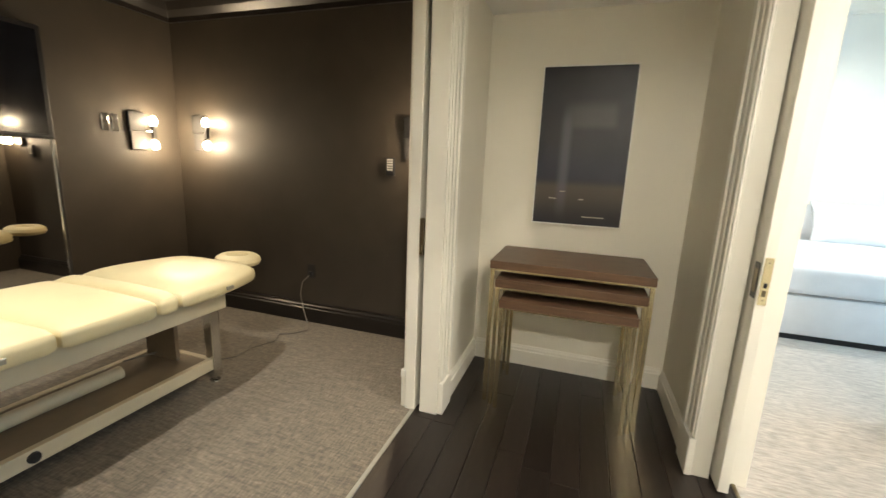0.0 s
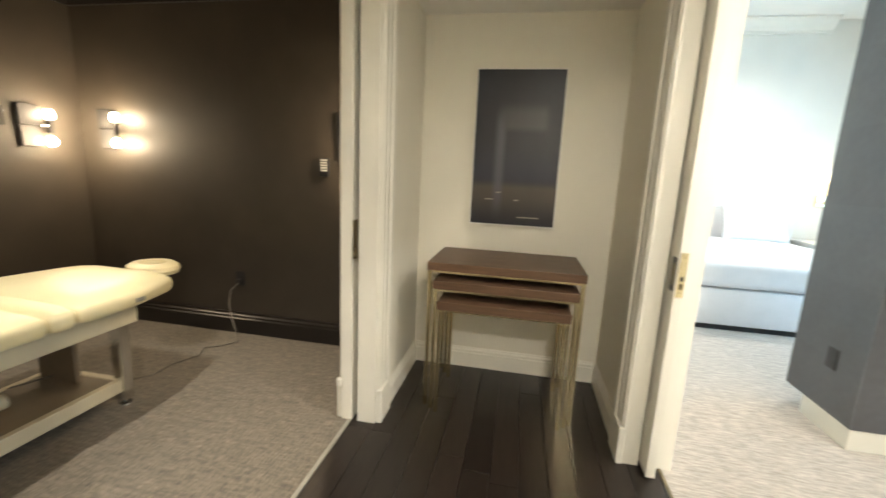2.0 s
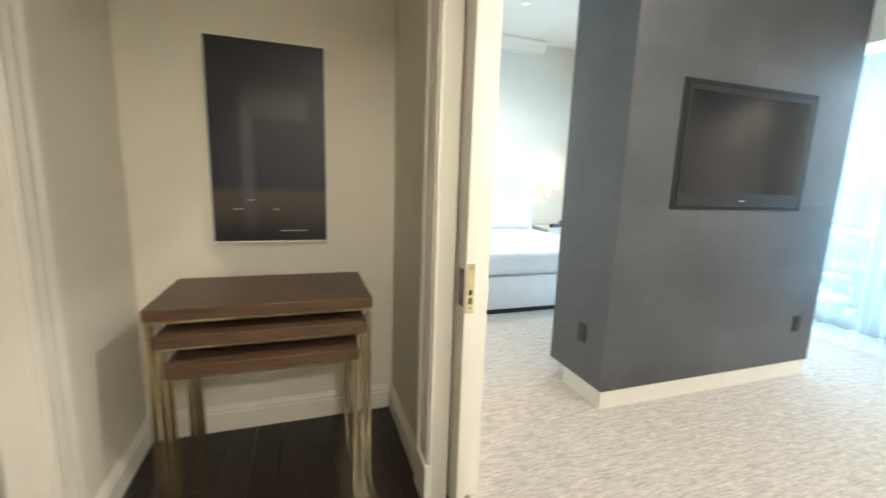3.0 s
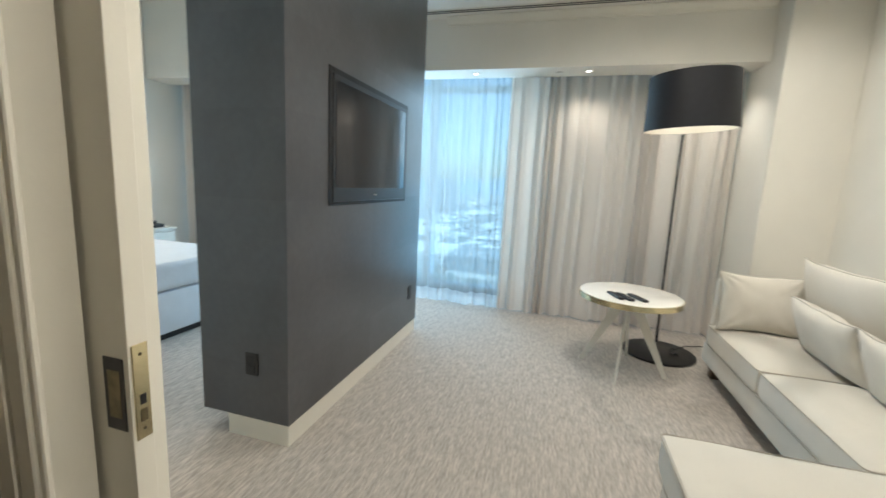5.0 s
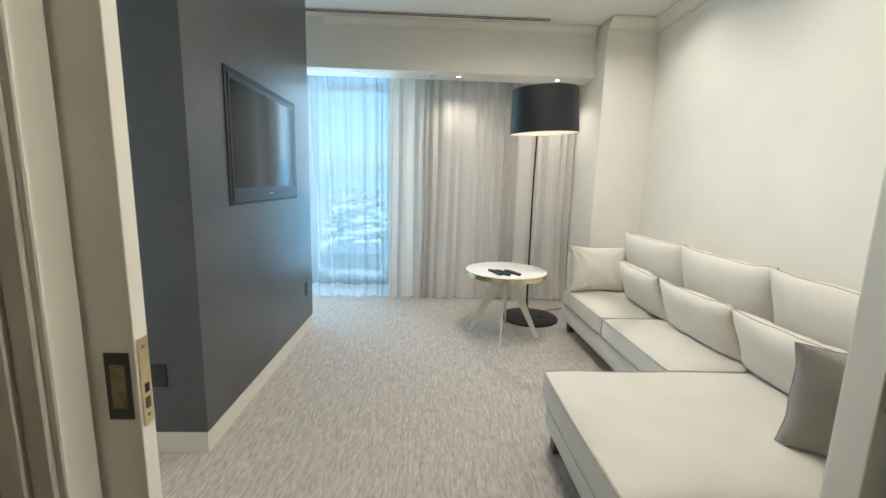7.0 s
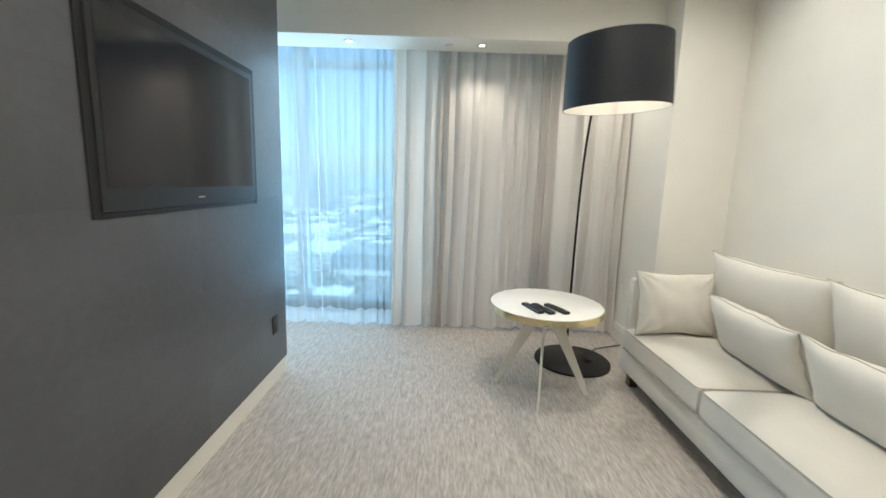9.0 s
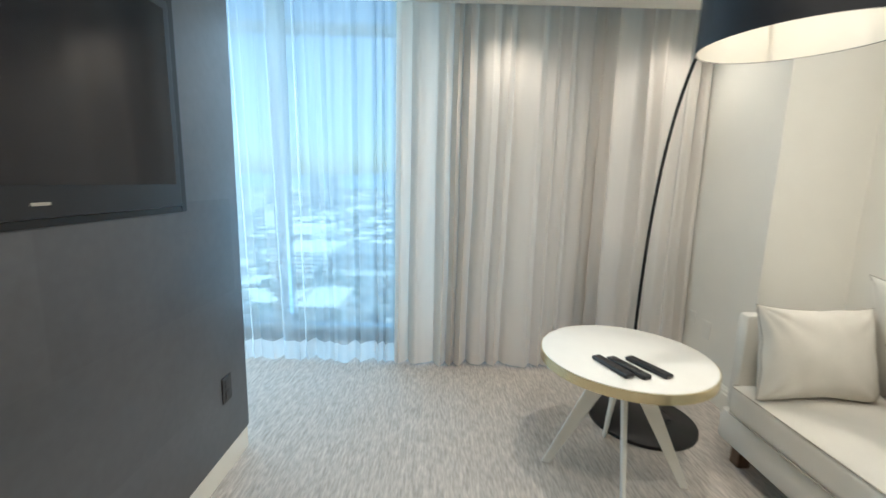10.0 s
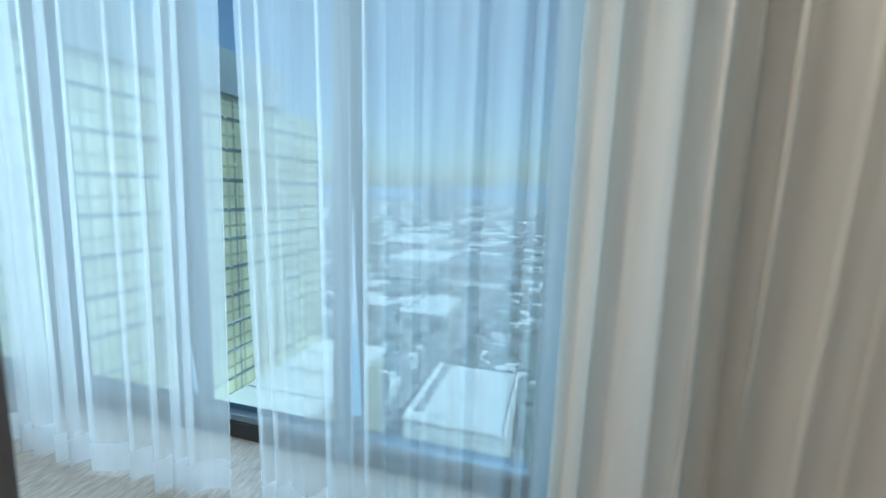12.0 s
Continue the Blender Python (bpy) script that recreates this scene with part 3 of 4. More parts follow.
# ---- structure: treatment room ----
solid("wall_massage_back", [((-3.65, 2.70, 0), (-0.83, 2.95, 2.75))], DARKWALL, "dark brown wall of the treatment room")
solid("wall_massage_left", [((-3.65, -1.5, 0), (-3.44, 2.70, 2.75))], DARKWALL, "dark brown side wall of the treatment room")
# Unseen wall, added to keep the sun out of the treatment room.
solid("wall_massage_front", [((-3.44, -1.5, 0), (-0.83, -1.4, 2.75))], DARKWALL, "dark brown wall, unseen, added to close the treatment room")
solid("wall_massage_right", [((-0.85, 1.99, 0), (-0.831, 2.70, 2.6)), ((-0.85, -1.4, 0), (-0.831, -0.02, 2.6))], DARKWALL, "dark brown wall beside the opening")
solid("ceiling_massage", [((-3.44, -1.4, D_CEIL), (-0.83, 2.70, 2.75))], DARKCEIL, "dark ceiling of the treatment room")
baseboard("x", -3.42, -0.86, 2.70, -1, 0.16, 0.04, DARKTRIM, "black brown moulded baseboard")
baseboard("y", -1.38, 2.68, -3.44, 1, 0.16, 0.04, DARKTRIM, "black brown moulded baseboard")
crown("x", -3.43, -0.86, 2.70, -1, D_CEIL - 0.002, DARKTRIM, 0.16, "glossy dark crown moulding")
crown("y", -1.38, 2.69, -3.44, 1, D_CEIL - 0.002, DARKTRIM, 0.16, "glossy dark crown moulding")
for yy in (1.75, 0.4):
    solid("ceiling_massage_beam", [((-3.28, yy, D_CEIL - 0.10), (-0.86, yy + 0.16, D_CEIL - 0.001))], DARKTRIM, "dark glossy ceiling beam", 0.012)
solid("ceiling_massage_rail", [((-2.75, -1.38, D_CEIL - 0.08), (-2.62, 2.54, D_CEIL - 0.002))], DARKTRIM, "dark glossy ceiling beam", 0.012)

# ---- structure: window ----
GX = 5.15
mull = (-0.50, 0.70, 1.62, 2.58, 3.54, 4.50, 5.46, 6.0)
win = tagged(thing("window_1", "floor to ceiling window in pale blue grey aluminium", ""), "", "", "", "structure")
for m_y in mull:
    part("mullion", boxes(((GX - 0.07, m_y - 0.05, 0.0), (GX + 0.07, m_y + 0.05, 2.82)), bevel=0.004), ALU, win)
for ya, yb in zip(mull, mull[1:]):
    part("bottom_rail", boxes(((GX - 0.06, ya + 0.05, 0.0), (GX + 0.06, yb - 0.05, 0.09)), bevel=0.004), DARKPLATE, win)
    part("window_sill", boxes(((GX - 0.05, ya + 0.05, 0.09), (GX + 0.05, yb - 0.05, 0.13)), bevel=0.004), ALU, win)
    part("transom", boxes(((GX - 0.05, ya + 0.05, 2.46), (GX + 0.05, yb - 0.05, 2.53)), bevel=0.004), ALU, win)
    for za, zb in ((0.13, 2.46), (2.53, 2.82)):
        p = part("pane", boxes(((GX - 0.004, ya + 0.05, za), (GX + 0.004, yb - 0.05, zb))), GLASS, win)
        p.visible_shadow = False


# ---- curtains ----


def curtain_mesh(y0, y1, folds, depth, x, s0, s1, seed, slant=(0, 0), z0=0.015, z1=2.79):
    """Hanging cloth: folds of uneven width that open out towards the hem."""
    bm = bmesh.new()
    rows, cols = 18, folds * 14
    ph = seed * 1.37
    grid = []
    for r in range(rows + 1):
        s = s0 + (s1 - s0) * r / rows
        ya, yb = y0 + slant[0] * s, y1 + slant[1] * s
        line = []
        for i in range(cols + 1):
            u = i / cols
            w = 2 * math.pi * folds * (u + 0.35 / folds * math.sin(u * 17 + ph) + 0.22 / folds * math.sin(u * 41 + 2 * ph))
            swell = 0.72 + 0.38 * math.sin(u * 23 + ph) * math.sin(u * 9.3 + 0.7 * ph)
            a = depth * swell * (0.72 + 0.34 * s)
            drift = 0.020 * noise.noise((u * folds * 0.5, s * 1.8, seed)) * (0.25 + s)
            xx = x + a * (math.sin(w) + 0.28 * math.sin(2 * w + 0.6 + u * 5)) + drift
            yy = ya + (yb - ya) * u + a * 0.16 * math.sin(2 * w + 0.4) + drift
            yy = min(max(yy, ya), yb)
            line.append(bm.verts.new((xx, yy, z1 + (z0 - z1) * s + 0.012 * s * noise.noise((u * folds, 3.1, seed)))))
        grid.append(line)
    for A, B in zip(grid, grid[1:]):
        for i in range(cols):
            bm.faces.new((A[i], A[i + 1], B[i + 1], B[i]))
    return bm


def curtain(name, label, group, y0, y1, folds, depth, x, seed, mat, slant=(0, 0)):
    c = thing(name, label, "curtain", group)
    top = 0.95 if mat is SHEER else 0.963
    part("cloth", curtain_mesh(y0, y1, folds, depth, x, 0.0, top, seed, slant), mat, c, "", True)
    part("hem", curtain_mesh(y0, y1, folds, depth, x - 0.0015, top - 0.001, 1.0, seed, slant), SHEERHEM if mat is SHEER else mat, c, "doubled hem", True)
    part("heading_tape", boxes(((x - 0.012, y0, 2.785), (x + 0.012, y1, 2.815))), TRIM, c)
    return c


curtain("curtain", "taupe floor-length curtain hanging in uneven folds", "", -0.518, 1.60, 17, 0.062, 4.67, 4, CURTAIN)
curtain("sheer_curtain", "white sheer curtain in soft folds before the window", "sheers", 1.52, 2.85, 10, 0.05, 4.70, 7, SHEER, (0, -0.075))
curtain("sheer_curtain", "white sheer curtain drawn together before the window", "sheers", 2.855, 4.92, 14, 0.05, 4.70, 12, SHEER, (0.045, 0))
curtain("curtain", "taupe floor-length curtain gathered beside the bed", "", 4.90, 5.98, 10, 0.05, 4.66, 21, CURTAIN)

# ---- living room things ----


# Builds the real ceiling lights and also the fill lights added below.
def downlight(where, label="one of the real and added recessed downlights with a bright lens", power=10, spot=75, blend=0.9):
    d = thing("downlight", label, "ceiling light", "recessed downlights", pose(*where))
    part("trim_ring", lathe([(0.022, -0.001), (0.024, -0.004), (0.042, -0.005), (0.046, -0.002), (0.046, 0.0)], 24), TRIM, d, "", True)
    part("lens", lathe([(0.0, -0.0005), (0.022, -0.0012)], 20), DOWNLIGHT, d)
    lamp("downlight_and_fill_beam", "SPOT", (where[0], where[1], where[2] - 0.02), power, NEUTRAL, (where[0] + 0.02, where[1], 0), size=0.03, spot=spot, blend=blend)


for yy, pw in ((1.93, 3), (0.86, 16), (-0.19, 16)):
    downlight((4.40, yy, 2.479), power=pw, spot=120)
for xx, yy in ((1.9, -0.50), (3.3, -0.50)):
    downlight((xx, yy, R_CEIL - 0.001), power=19, spot=150)
# Two fill lights added in the tray to lift the room's ambient level.
for xx, yy in ((1.75, 0.75), (2.9, 0.5)):
    downlight((xx, yy, 3.099), power=84, spot=160)
# Unseen hall fill lights, set off-centre so that they only graze the right casings.
for xx, yy, pw in ((0.48, -0.95, 56), (0.46, 0.80, 5)):
    downlight((xx, yy, H_CEIL - 0.001), power=pw, spot=176, blend=0.25)
for xx, yy in ((-1.75, 0.9), (-2.6, -0.3)):
    downlight((xx, yy, D_CEIL - 0.001), power=85, spot=95)
det = thing("smoke_detector", "small flat white detector on the soffit", "smoke detector", "", pose(4.42, 1.12, 2.479))
part("cap", lathe([(0.0, -0.012), (0.03, -0.011), (0.036, -0.006), (0.038, 0)], 24), PLATE, det, "", True)


def television():
    tv = thing("television", "black flat television set into the grey partition", "television")
    x0, x1, z0, z1, y = 2.171, 3.305, 1.225, 1.962, 2.225
    for lo, hi in (((x0, z0), (x0 + 0.035, z1)), ((x1 - 0.03, z0), (x1, z1)), ((x0 + 0.035, z1 - 0.03), (x1 - 0.03, z1)), ((x0 + 0.035, z0), (x1 - 0.03, z0 + 0.02))):
        part("surround", boxes(((lo[0], y - 0.006, lo[1]), (hi[0], y, hi[1])), bevel=0.002), BLACKMETAL, tv)
    body = part("bezel", boxes(((x0 + 0.036, y - 0.009, z0 + 0.022), (x1 - 0.031, y - 0.001, z1 - 0.031)), bevel=0.002), BLACK, tv)
    part("screen", boxes(((x0 + 0.065, y - 0.0105, z0 + 0.10), (x1 - 0.058, y - 0.0085, z1 - 0.06))), SCREEN, body, "dark glossy screen")
    part("badge", boxes(((2.72, y - 0.0110, z0 + 0.052), (2.77, y - 0.0088, z0 + 0.060))), CHROME, body)


television()


def plate(name, label, m, mat=PLATE, w=0.075, h=0.118, kind="outlet"):
    p = thing(name, label, kind, "", m)
    pl = part("cover", boxes(((-w / 2, -0.006, -h / 2), (w / 2, 0, h / 2)), bevel=0.002), mat, p)
    for s in (-1, 1):
        part("socket", boxes(((-0.017, -0.0085, s * 0.027 - 0.019), (0.017, -0.006, s * 0.027 + 0.019)), bevel=0.0015), mat, pl)
    return p


plate("wall_outlet", "dark bronze outlet plate low on the grey partition", pose(3.50, 2.225, 0.41), DARKPLATE)
plate("wall_outlet", "dark bronze outlet plate on the partition's narrow end", pose(1.815, 2.44, 0.42, 0, 0, -90), DARKPLATE)
plate("wall_outlet", "white outlet plate on the pale wall beside the curtain", pose(4.55, -0.52, 0.45, 0, 0, 180))
plate("wall_outlet", "white data plate on the pale wall beside the sofa", pose(4.38, -0.52, 0.43, 0, 0, 180))


def side_table():
    t = thing("side_table", "round white side table with a brass edge and splayed legs", "table", "", pose(3.53, 0.425, 0))
    part("tabletop", lathe([(0, 0.616), (0.358, 0.616), (0.365, 0.613), (0.365, 0.609)], 64), TABLETOP, t, "white glossy top", True)
    part("edge_band", lathe([(0.365, 0.610), (0.370, 0.610), (0.370, 0.570), (0.366, 0.568), (0, 0.568)], 64), BRASS, t, "polished brass band", True)
    part("hub", lathe([(0, 0.568), (0.075, 0.568), (0.075, 0.548), (0, 0.548)], 24), FRAMEWHITE, t)
    for k in range(4):
        a = radians(75 + 90 * k)
        bm = bmesh.new()
        dirv, sidev = Vector((math.cos(a), math.sin(a), 0)), Vector((-math.sin(a), math.cos(a), 0))
        for z, r, w, th in ((0.55, 0.045, 0.047, 0.009), (0.0, 0.31, 0.018, 0.007)):
            for sx, sy in ((-1, -1), (1, -1), (1, 1), (-1, 1)):
                bm.verts.new(dirv * (r + sx * w) + sidev * sy * th + Vector((0, 0, z)))
        bm.verts.ensure_lookup_table()
        v = bm.verts
        for f in ((0, 1, 5, 4), (1, 2, 6, 5), (2, 3, 7, 6), (3, 0, 4, 7), (0, 3, 2, 1), (4, 5, 6, 7)):
            bm.faces.new([v[i] for i in f])
        bmesh.ops.recalc_face_normals(bm, faces=bm.faces)
        bmesh.ops.bevel(bm, geom=list(bm.edges), offset=0.002, segments=1, affect="EDGES")
        part("leg", bm, FRAMEWHITE, t)


side_table()


def remote(x, y, turn, label):
    r = thing("remote_control", label, "remote control", "remotes on the table", pose(x, y, 0.6165, 0, 0, turn))
    part("case", boxes(((-0.10, -0.023, 0), (0.10, 0.021, 0.018)), bevel=0.006), BLACK, r)
    for i in range(6):
        for j in (-1, 0, 1):
            part("button", boxes(((-0.06 + i * 0.02, j * 0.012 - 0.003, 0.018), (-0.051 + i * 0.02, j * 0.012 + 0.003, 0.0195))), DARKPLATE, r)


for x, y, a in ((3.365, 0.550, 20), (3.355, 0.488, 22), (3.365, 0.400, 25)):
    remote(x, y, a, "slim black remote control lying on the white table")


def floor_lamp():
    f = thing("floor_lamp", "arched black floor lamp with a large black drum shade", "lamp")
    part("base", lathe([(0, 0.022), (0.285, 0.022), (0.292, 0.017), (0.292, 0.0), (0, 0)], 56, (4.0, 0.06, 0)), BLACKMETAL, f, "flat round black base", True)
    p = [Vector(q) for q in ((4.24, 0.03, 0.02), (4.22, 0.045, 0.9), (4.02, 0.12, 2.35), (2.96, 0.31, 2.02))]
    pts = []
    for i in range(29):
        s = i / 28
        pts.append(p[0] * (1 - s) ** 3 + 3 * p[1] * s * (1 - s) ** 2 + 3 * p[2] * s * s * (1 - s) + p[3] * s ** 3)
    part("pole", tube(pts, lambda s: 0.0105 - 0.004 * s, 12), BLACKMETAL, f, "", True)
    shade = part("shade", lathe([(0.0, 0.0), (0.0, 0.0)][:0] + [(0.242, 0.0), (0.245, 0.0), (0.230, 0.305), (0.227, 0.305)], 64), SHADEOUT, f, "black cloth drum shade", True)
    tilt = pose(2.95, 0.315, 1.755, -3, -2, 0)
    shade.matrix_basis = tilt
    part("lining", lathe([(0.2415, 0.001), (0.2265, 0.304)], 64), SHADEIN, shade, "white lining", True)
    for k in range(3):
        a = radians(120 * k + 40)
        part("spoke", tube([(0, 0, 0.27), (0.236 * math.cos(a), 0.236 * math.sin(a), 0.30)], 0.003, 6), BLACKMETAL, shade)
    part("bulb", lathe([(0, 0.09), (0.02, 0.10), (0.03, 0.13), (0.022, 0.17), (0.012, 0.20), (0, 0.21)], 20), DIMBULB, shade, "lit bulb", True)
    lamp("floor_lamp_glow", "POINT", (2.95, 0.315, 1.90), 0.9, NEUTRAL, None, size=0.05)


floor_lamp()
cable = thing("power_cable", "dark coiled cable and switch lying on the lamp base", "cable")
pts = [Vector((3.95 + 0.04 * math.cos(i * 0.6) + 0.01 * i * 0.3, -0.06 + 0.03 * math.sin(i * 0.6), 0.03 + 0.0006 * i)) for i in range(26)]
pts += [Vector((4.2, -0.2, 0.028)), Vector((4.30, -0.34, 0.008)), Vector((4.36, -0.49, 0.008))]
part("cord", tube(pts, 0.004, 6), BLACK, cable, "", True)
part("switch", boxes(((3.93, -0.08, 0.024), (4.0, -0.045, 0.045)), bevel=0.005), BLACK, cable)


def soft_block(lo, hi, seed, crown_up=0.02, r=0.035):
    """A seat cushion: a box with rounded sides and a gently domed, uneven top."""
    bm = bmesh.new()
    lo, hi = Vector(lo), Vector(hi)
    s = hi - lo
    bmesh.ops.create_cube(bm, size=1)
    bmesh.ops.subdivide_edges(bm, edges=list(bm.edges), cuts=11, use_grid_fill=True)
    for v in bm.verts:
        c = Vector([v.co[i] * 2 for i in range(3)])
        p = Vector([c[i] * s[i] / 2 for i in range(3)])
        inner = Vector([max(-s[i] / 2 + r, min(s[i] / 2 - r, p[i])) for i in range(3)])
        d = p - inner
        if d.length > 1e-6:
            m = max(abs(k) for k in d)
            p = inner + d.normalized() * m
        if c.z > -0.2:
            e = max(0.0, (1 - c.x ** 4)) * max(0.0, (1 - c.y ** 4))
            p.z += crown_up * e * (c.z + 0.2) / 1.2 + 0.006 * noise.noise((p.x * 5 + seed, p.y * 5, 2.2)) * (c.z > 0.9)
        v.co = p + (lo + hi) / 2
    return bm


def outline(lo, hi, z, r=0.03):
    pts = []
    for cx, cy, a0 in ((hi[0] - r, hi[1] - r, 0), (lo[0] + r, hi[1] - r, 90), (lo[0] + r, lo[1] + r, 180), (hi[0] - r, lo[1] + r, 270)):
        for k in range(5):
            a = radians(a0 + k * 22.5)
            pts.append((cx + r * math.cos(a), cy + r * math.sin(a), z))
    return pts


def sofa():
    s = thing("sectional_sofa", "off-white linen sectional sofa with chaise and taupe piping", "sofa")
    part("frame", boxes(((1.92, -0.98, 0.115), (3.70, -0.17, 0.275)), bevel=0.02), LINEN, s, "", True)
    part("chaise_frame", boxes(((1.00, -0.98, 0.115), (1.90, 0.50, 0.275)), bevel=0.02), LINEN, s, "", True)
    part("back_panel", boxes(((1.02, -1.0, 0.275), (3.70, -0.90, 0.74)), bevel=0.025), LINEN, s, "", True)
    part("arm_panel", boxes(((3.625, -0.90, 0.275), (3.70, -0.19, 0.775)), bevel=0.025), LINEN, s, "", True)
    for lo, hi in (((2.78, -0.90, 0.27), (3.635, -0.155, 0.43)), ((1.915, -0.90, 0.27), (2.775, -0.155, 0.43)), ((0.99, -0.90, 0.27), (1.91, 0.53, 0.43))):
        c = part("seat_cushion", soft_block(lo, hi, lo[0]), LINEN, s, "", True)
        for z in (0.418, 0.283):
            part("piping", tube(outline((lo[0] + 0.002, lo[1]), (hi[0] - 0.002, hi[1] - 0.001), z), 0.0026, 6, True), PIPING, c, "taupe piping")
    for x, y in ((1.06, 0.44), (1.84, 0.44), (1.06, -0.9), (3.62, -0.25), (3.62, -0.9)):
        part("foot", boxes(((x - 0.03, y - 0.03, 0.0), (x + 0.03, y + 0.03, 0.115)), bevel=0.004), WALNUT, s)


sofa()


def pillow(name, w, d, h, m, label, group="", mat=LINEN, seed=1):
    p = thing(name, label, "cushion", group, m)
    part("cover", cushion_mesh(w, d, h, seed), mat, p, "", True)
    part("piping", tube(seam(w, d, h / 2, seed), 0.003, 6, True), PIPING if mat is LINEN else GREYLINEN, p, "taupe piping")


def upright(x, y, z, lean, turn=0):
    """A cushion that stands on its long edge against the back, leaning."""
    return Matrix.Translation((x, y, z)) @ Matrix.Rotation(radians(turn), 4, "Z") @ Matrix.Rotation(radians(90 - lean), 4, "X")


BIG, SMALL = "large back cushions on the sofa", "lumbar pillows on the sofa"
for x, k, t, y in ((3.14, 1, 2, -0.745), (2.34, 2, -1, -0.75), (1.54, 3, 1, -0.745)):
    pillow("back_cushion", 0.83, 0.57, 0.22, upright(x, y, 0.71, 14, t) @ Matrix.Translation((0, 0, -0.11)), "large off-white linen back cushion with taupe piping", BIG, LINEN, k)
for x, w, k, t, y in ((2.97, 0.66, 4, -3, -0.555), (2.295, 0.66, 5, 2, -0.55), (1.60, 0.68, 6, 1, -0.55)):
    pillow("lumbar_pillow", w, 0.34, 0.17, upright(x, y, 0.605, 22, t) @ Matrix.Translation((0, 0, -0.085)), "oblong off-white linen lumbar pillow leaning on a cushion", SMALL, LINEN, k)
pillow("arm_cushion", 0.50, 0.41, 0.19, Matrix.Translation((3.51, -0.42, 0.640)) @ Matrix.Rotation(radians(-90), 4, "Z") @ Matrix.Rotation(radians(80), 4, "X") @ Matrix.Translation((0, 0, -0.095)),
       "off-white linen cushion standing against the sofa's arm", "", LINEN, 8)
pillow("grey_pillow", 0.44, 0.42, 0.17, upright(1.145, -0.375, 0.648, 8, 60) @ Matrix.Translation((0, 0, -0.085)),
       "grey linen pillow standing on the chaise", "", GREYLINEN, 9)

# ---- bedroom things ----


def bed():
    b = thing("bed", "wide bed made up in white linen with a white headboard", "bed")
    part("plinth", boxes(((1.56, 4.03, 0.0), (3.44, 5.93, 0.05))), BLACK, b, "recessed dark plinth")
    part("base", boxes(((1.52, 4.0, 0.05), (3.47, 5.95, 0.40)), bevel=0.02), BEDWHITE, b, "", True)
    part("duvet", soft_block((1.49, 3.985, 0.40), (3.50, 5.9, 0.66), 3, 0.03, 0.06), BEDWHITE, b, "smooth white duvet", True)
    part("headboard", boxes(((1.48, 5.95, 0.05), (3.52, 6.045, 1.08)), bevel=0.02), BEDWHITE, b, "", True)


bed()
for x in (2.0, 2.95):
    pillow("bed_pillow", 0.75, 0.48, 0.18, upright(x, 5.80, 0.86, 20), "plump white bed pillow against the headboard", "bed pillows", BEDWHITE, int(x * 10))

ns = thing("nightstand", "pale bedside table beside the bed", "nightstand")
part("body", boxes(((3.56, 5.55, 0.10), (4.10, 6.0, 0.66)), bevel=0.006), FRAMEWHITE, ns)
part("top", boxes(((3.54, 5.53, 0.66), (4.12, 6.02, 0.69)), bevel=0.004), FRAMEWHITE, ns)
for z in (0.13, 0.40):
    dr = part("drawer", boxes(((3.58, 5.535, z), (4.08, 5.55, z + 0.24)), bevel=0.003), FRAMEWHITE, ns)
    part("handle", tube([(3.76, 5.52, z + 0.12), (3.90, 5.52, z + 0.12)], 0.006, 8), BRASS, dr)
for x, y in ((3.60, 5.60), (4.06, 5.60), (3.60, 5.95), (4.06, 5.95)):
    part("leg", boxes(((x - 0.02, y - 0.02, 0), (x + 0.02, y + 0.02, 0.10))), FRAMEWHITE, ns)
clk = thing("alarm_clock", "small dark alarm clock on the bedside table", "clock")
part("case", boxes(((3.66, 5.62, 0.69), (3.80, 5.70, 0.745)), bevel=0.012), BLACK, clk)
part("face", boxes(((3.68, 5.618, 0.70), (3.78, 5.6205, 0.735))), SCREEN, clk)
ph = thing("telephone", "dark telephone standing on the bedside table", "telephone")
part("base", boxes(((3.88, 5.62, 0.69), (4.02, 5.80, 0.73)), bevel=0.01), BLACK, ph)
part("handset", boxes(((3.885, 5.63, 0.735), (3.935, 5.80, 0.775)), bevel=0.014), BLACK, ph)

bs = thing("bedside_sconce", "brass wall sconce with a small glowing cream shade", "wall lamp")
part("backplate", boxes(((3.76, 6.03, 1.12), (3.86, 6.05, 1.26)), bevel=0.005), BRASS, bs)
part("arm", tube([(3.81, 6.03, 1.18), (3.81, 5.96, 1.17), (3.81, 5.93, 1.21), (3.81, 5.93, 1.27)], 0.008, 8), BRASS, bs, "", True)
GLOWSHADE = material("glowing_cream_shade", (1.0, 0.80, 0.45), 0.7, vary=0.02, emit=1.0)
part("shade", lathe([(0.085, 1.27), (0.088, 1.27), (0.060, 1.43), (0.057, 1.43)], 32, (3.81, 5.93, 0)), GLOWSHADE, bs, "glowing cream shade", True)
lamp("bedside_glow", "POINT", (3.81, 5.93, 1.47), 2, WARM, None, size=0.04)
# Bedroom fill lights, added where no fitting is known.
for x, y in ((1.5, 4.9), (2.6, 4.9), (2.4, 3.4)):
    downlight((x, y, B_CEIL - 0.001), power=46, spot=140)

# ---- niche ----


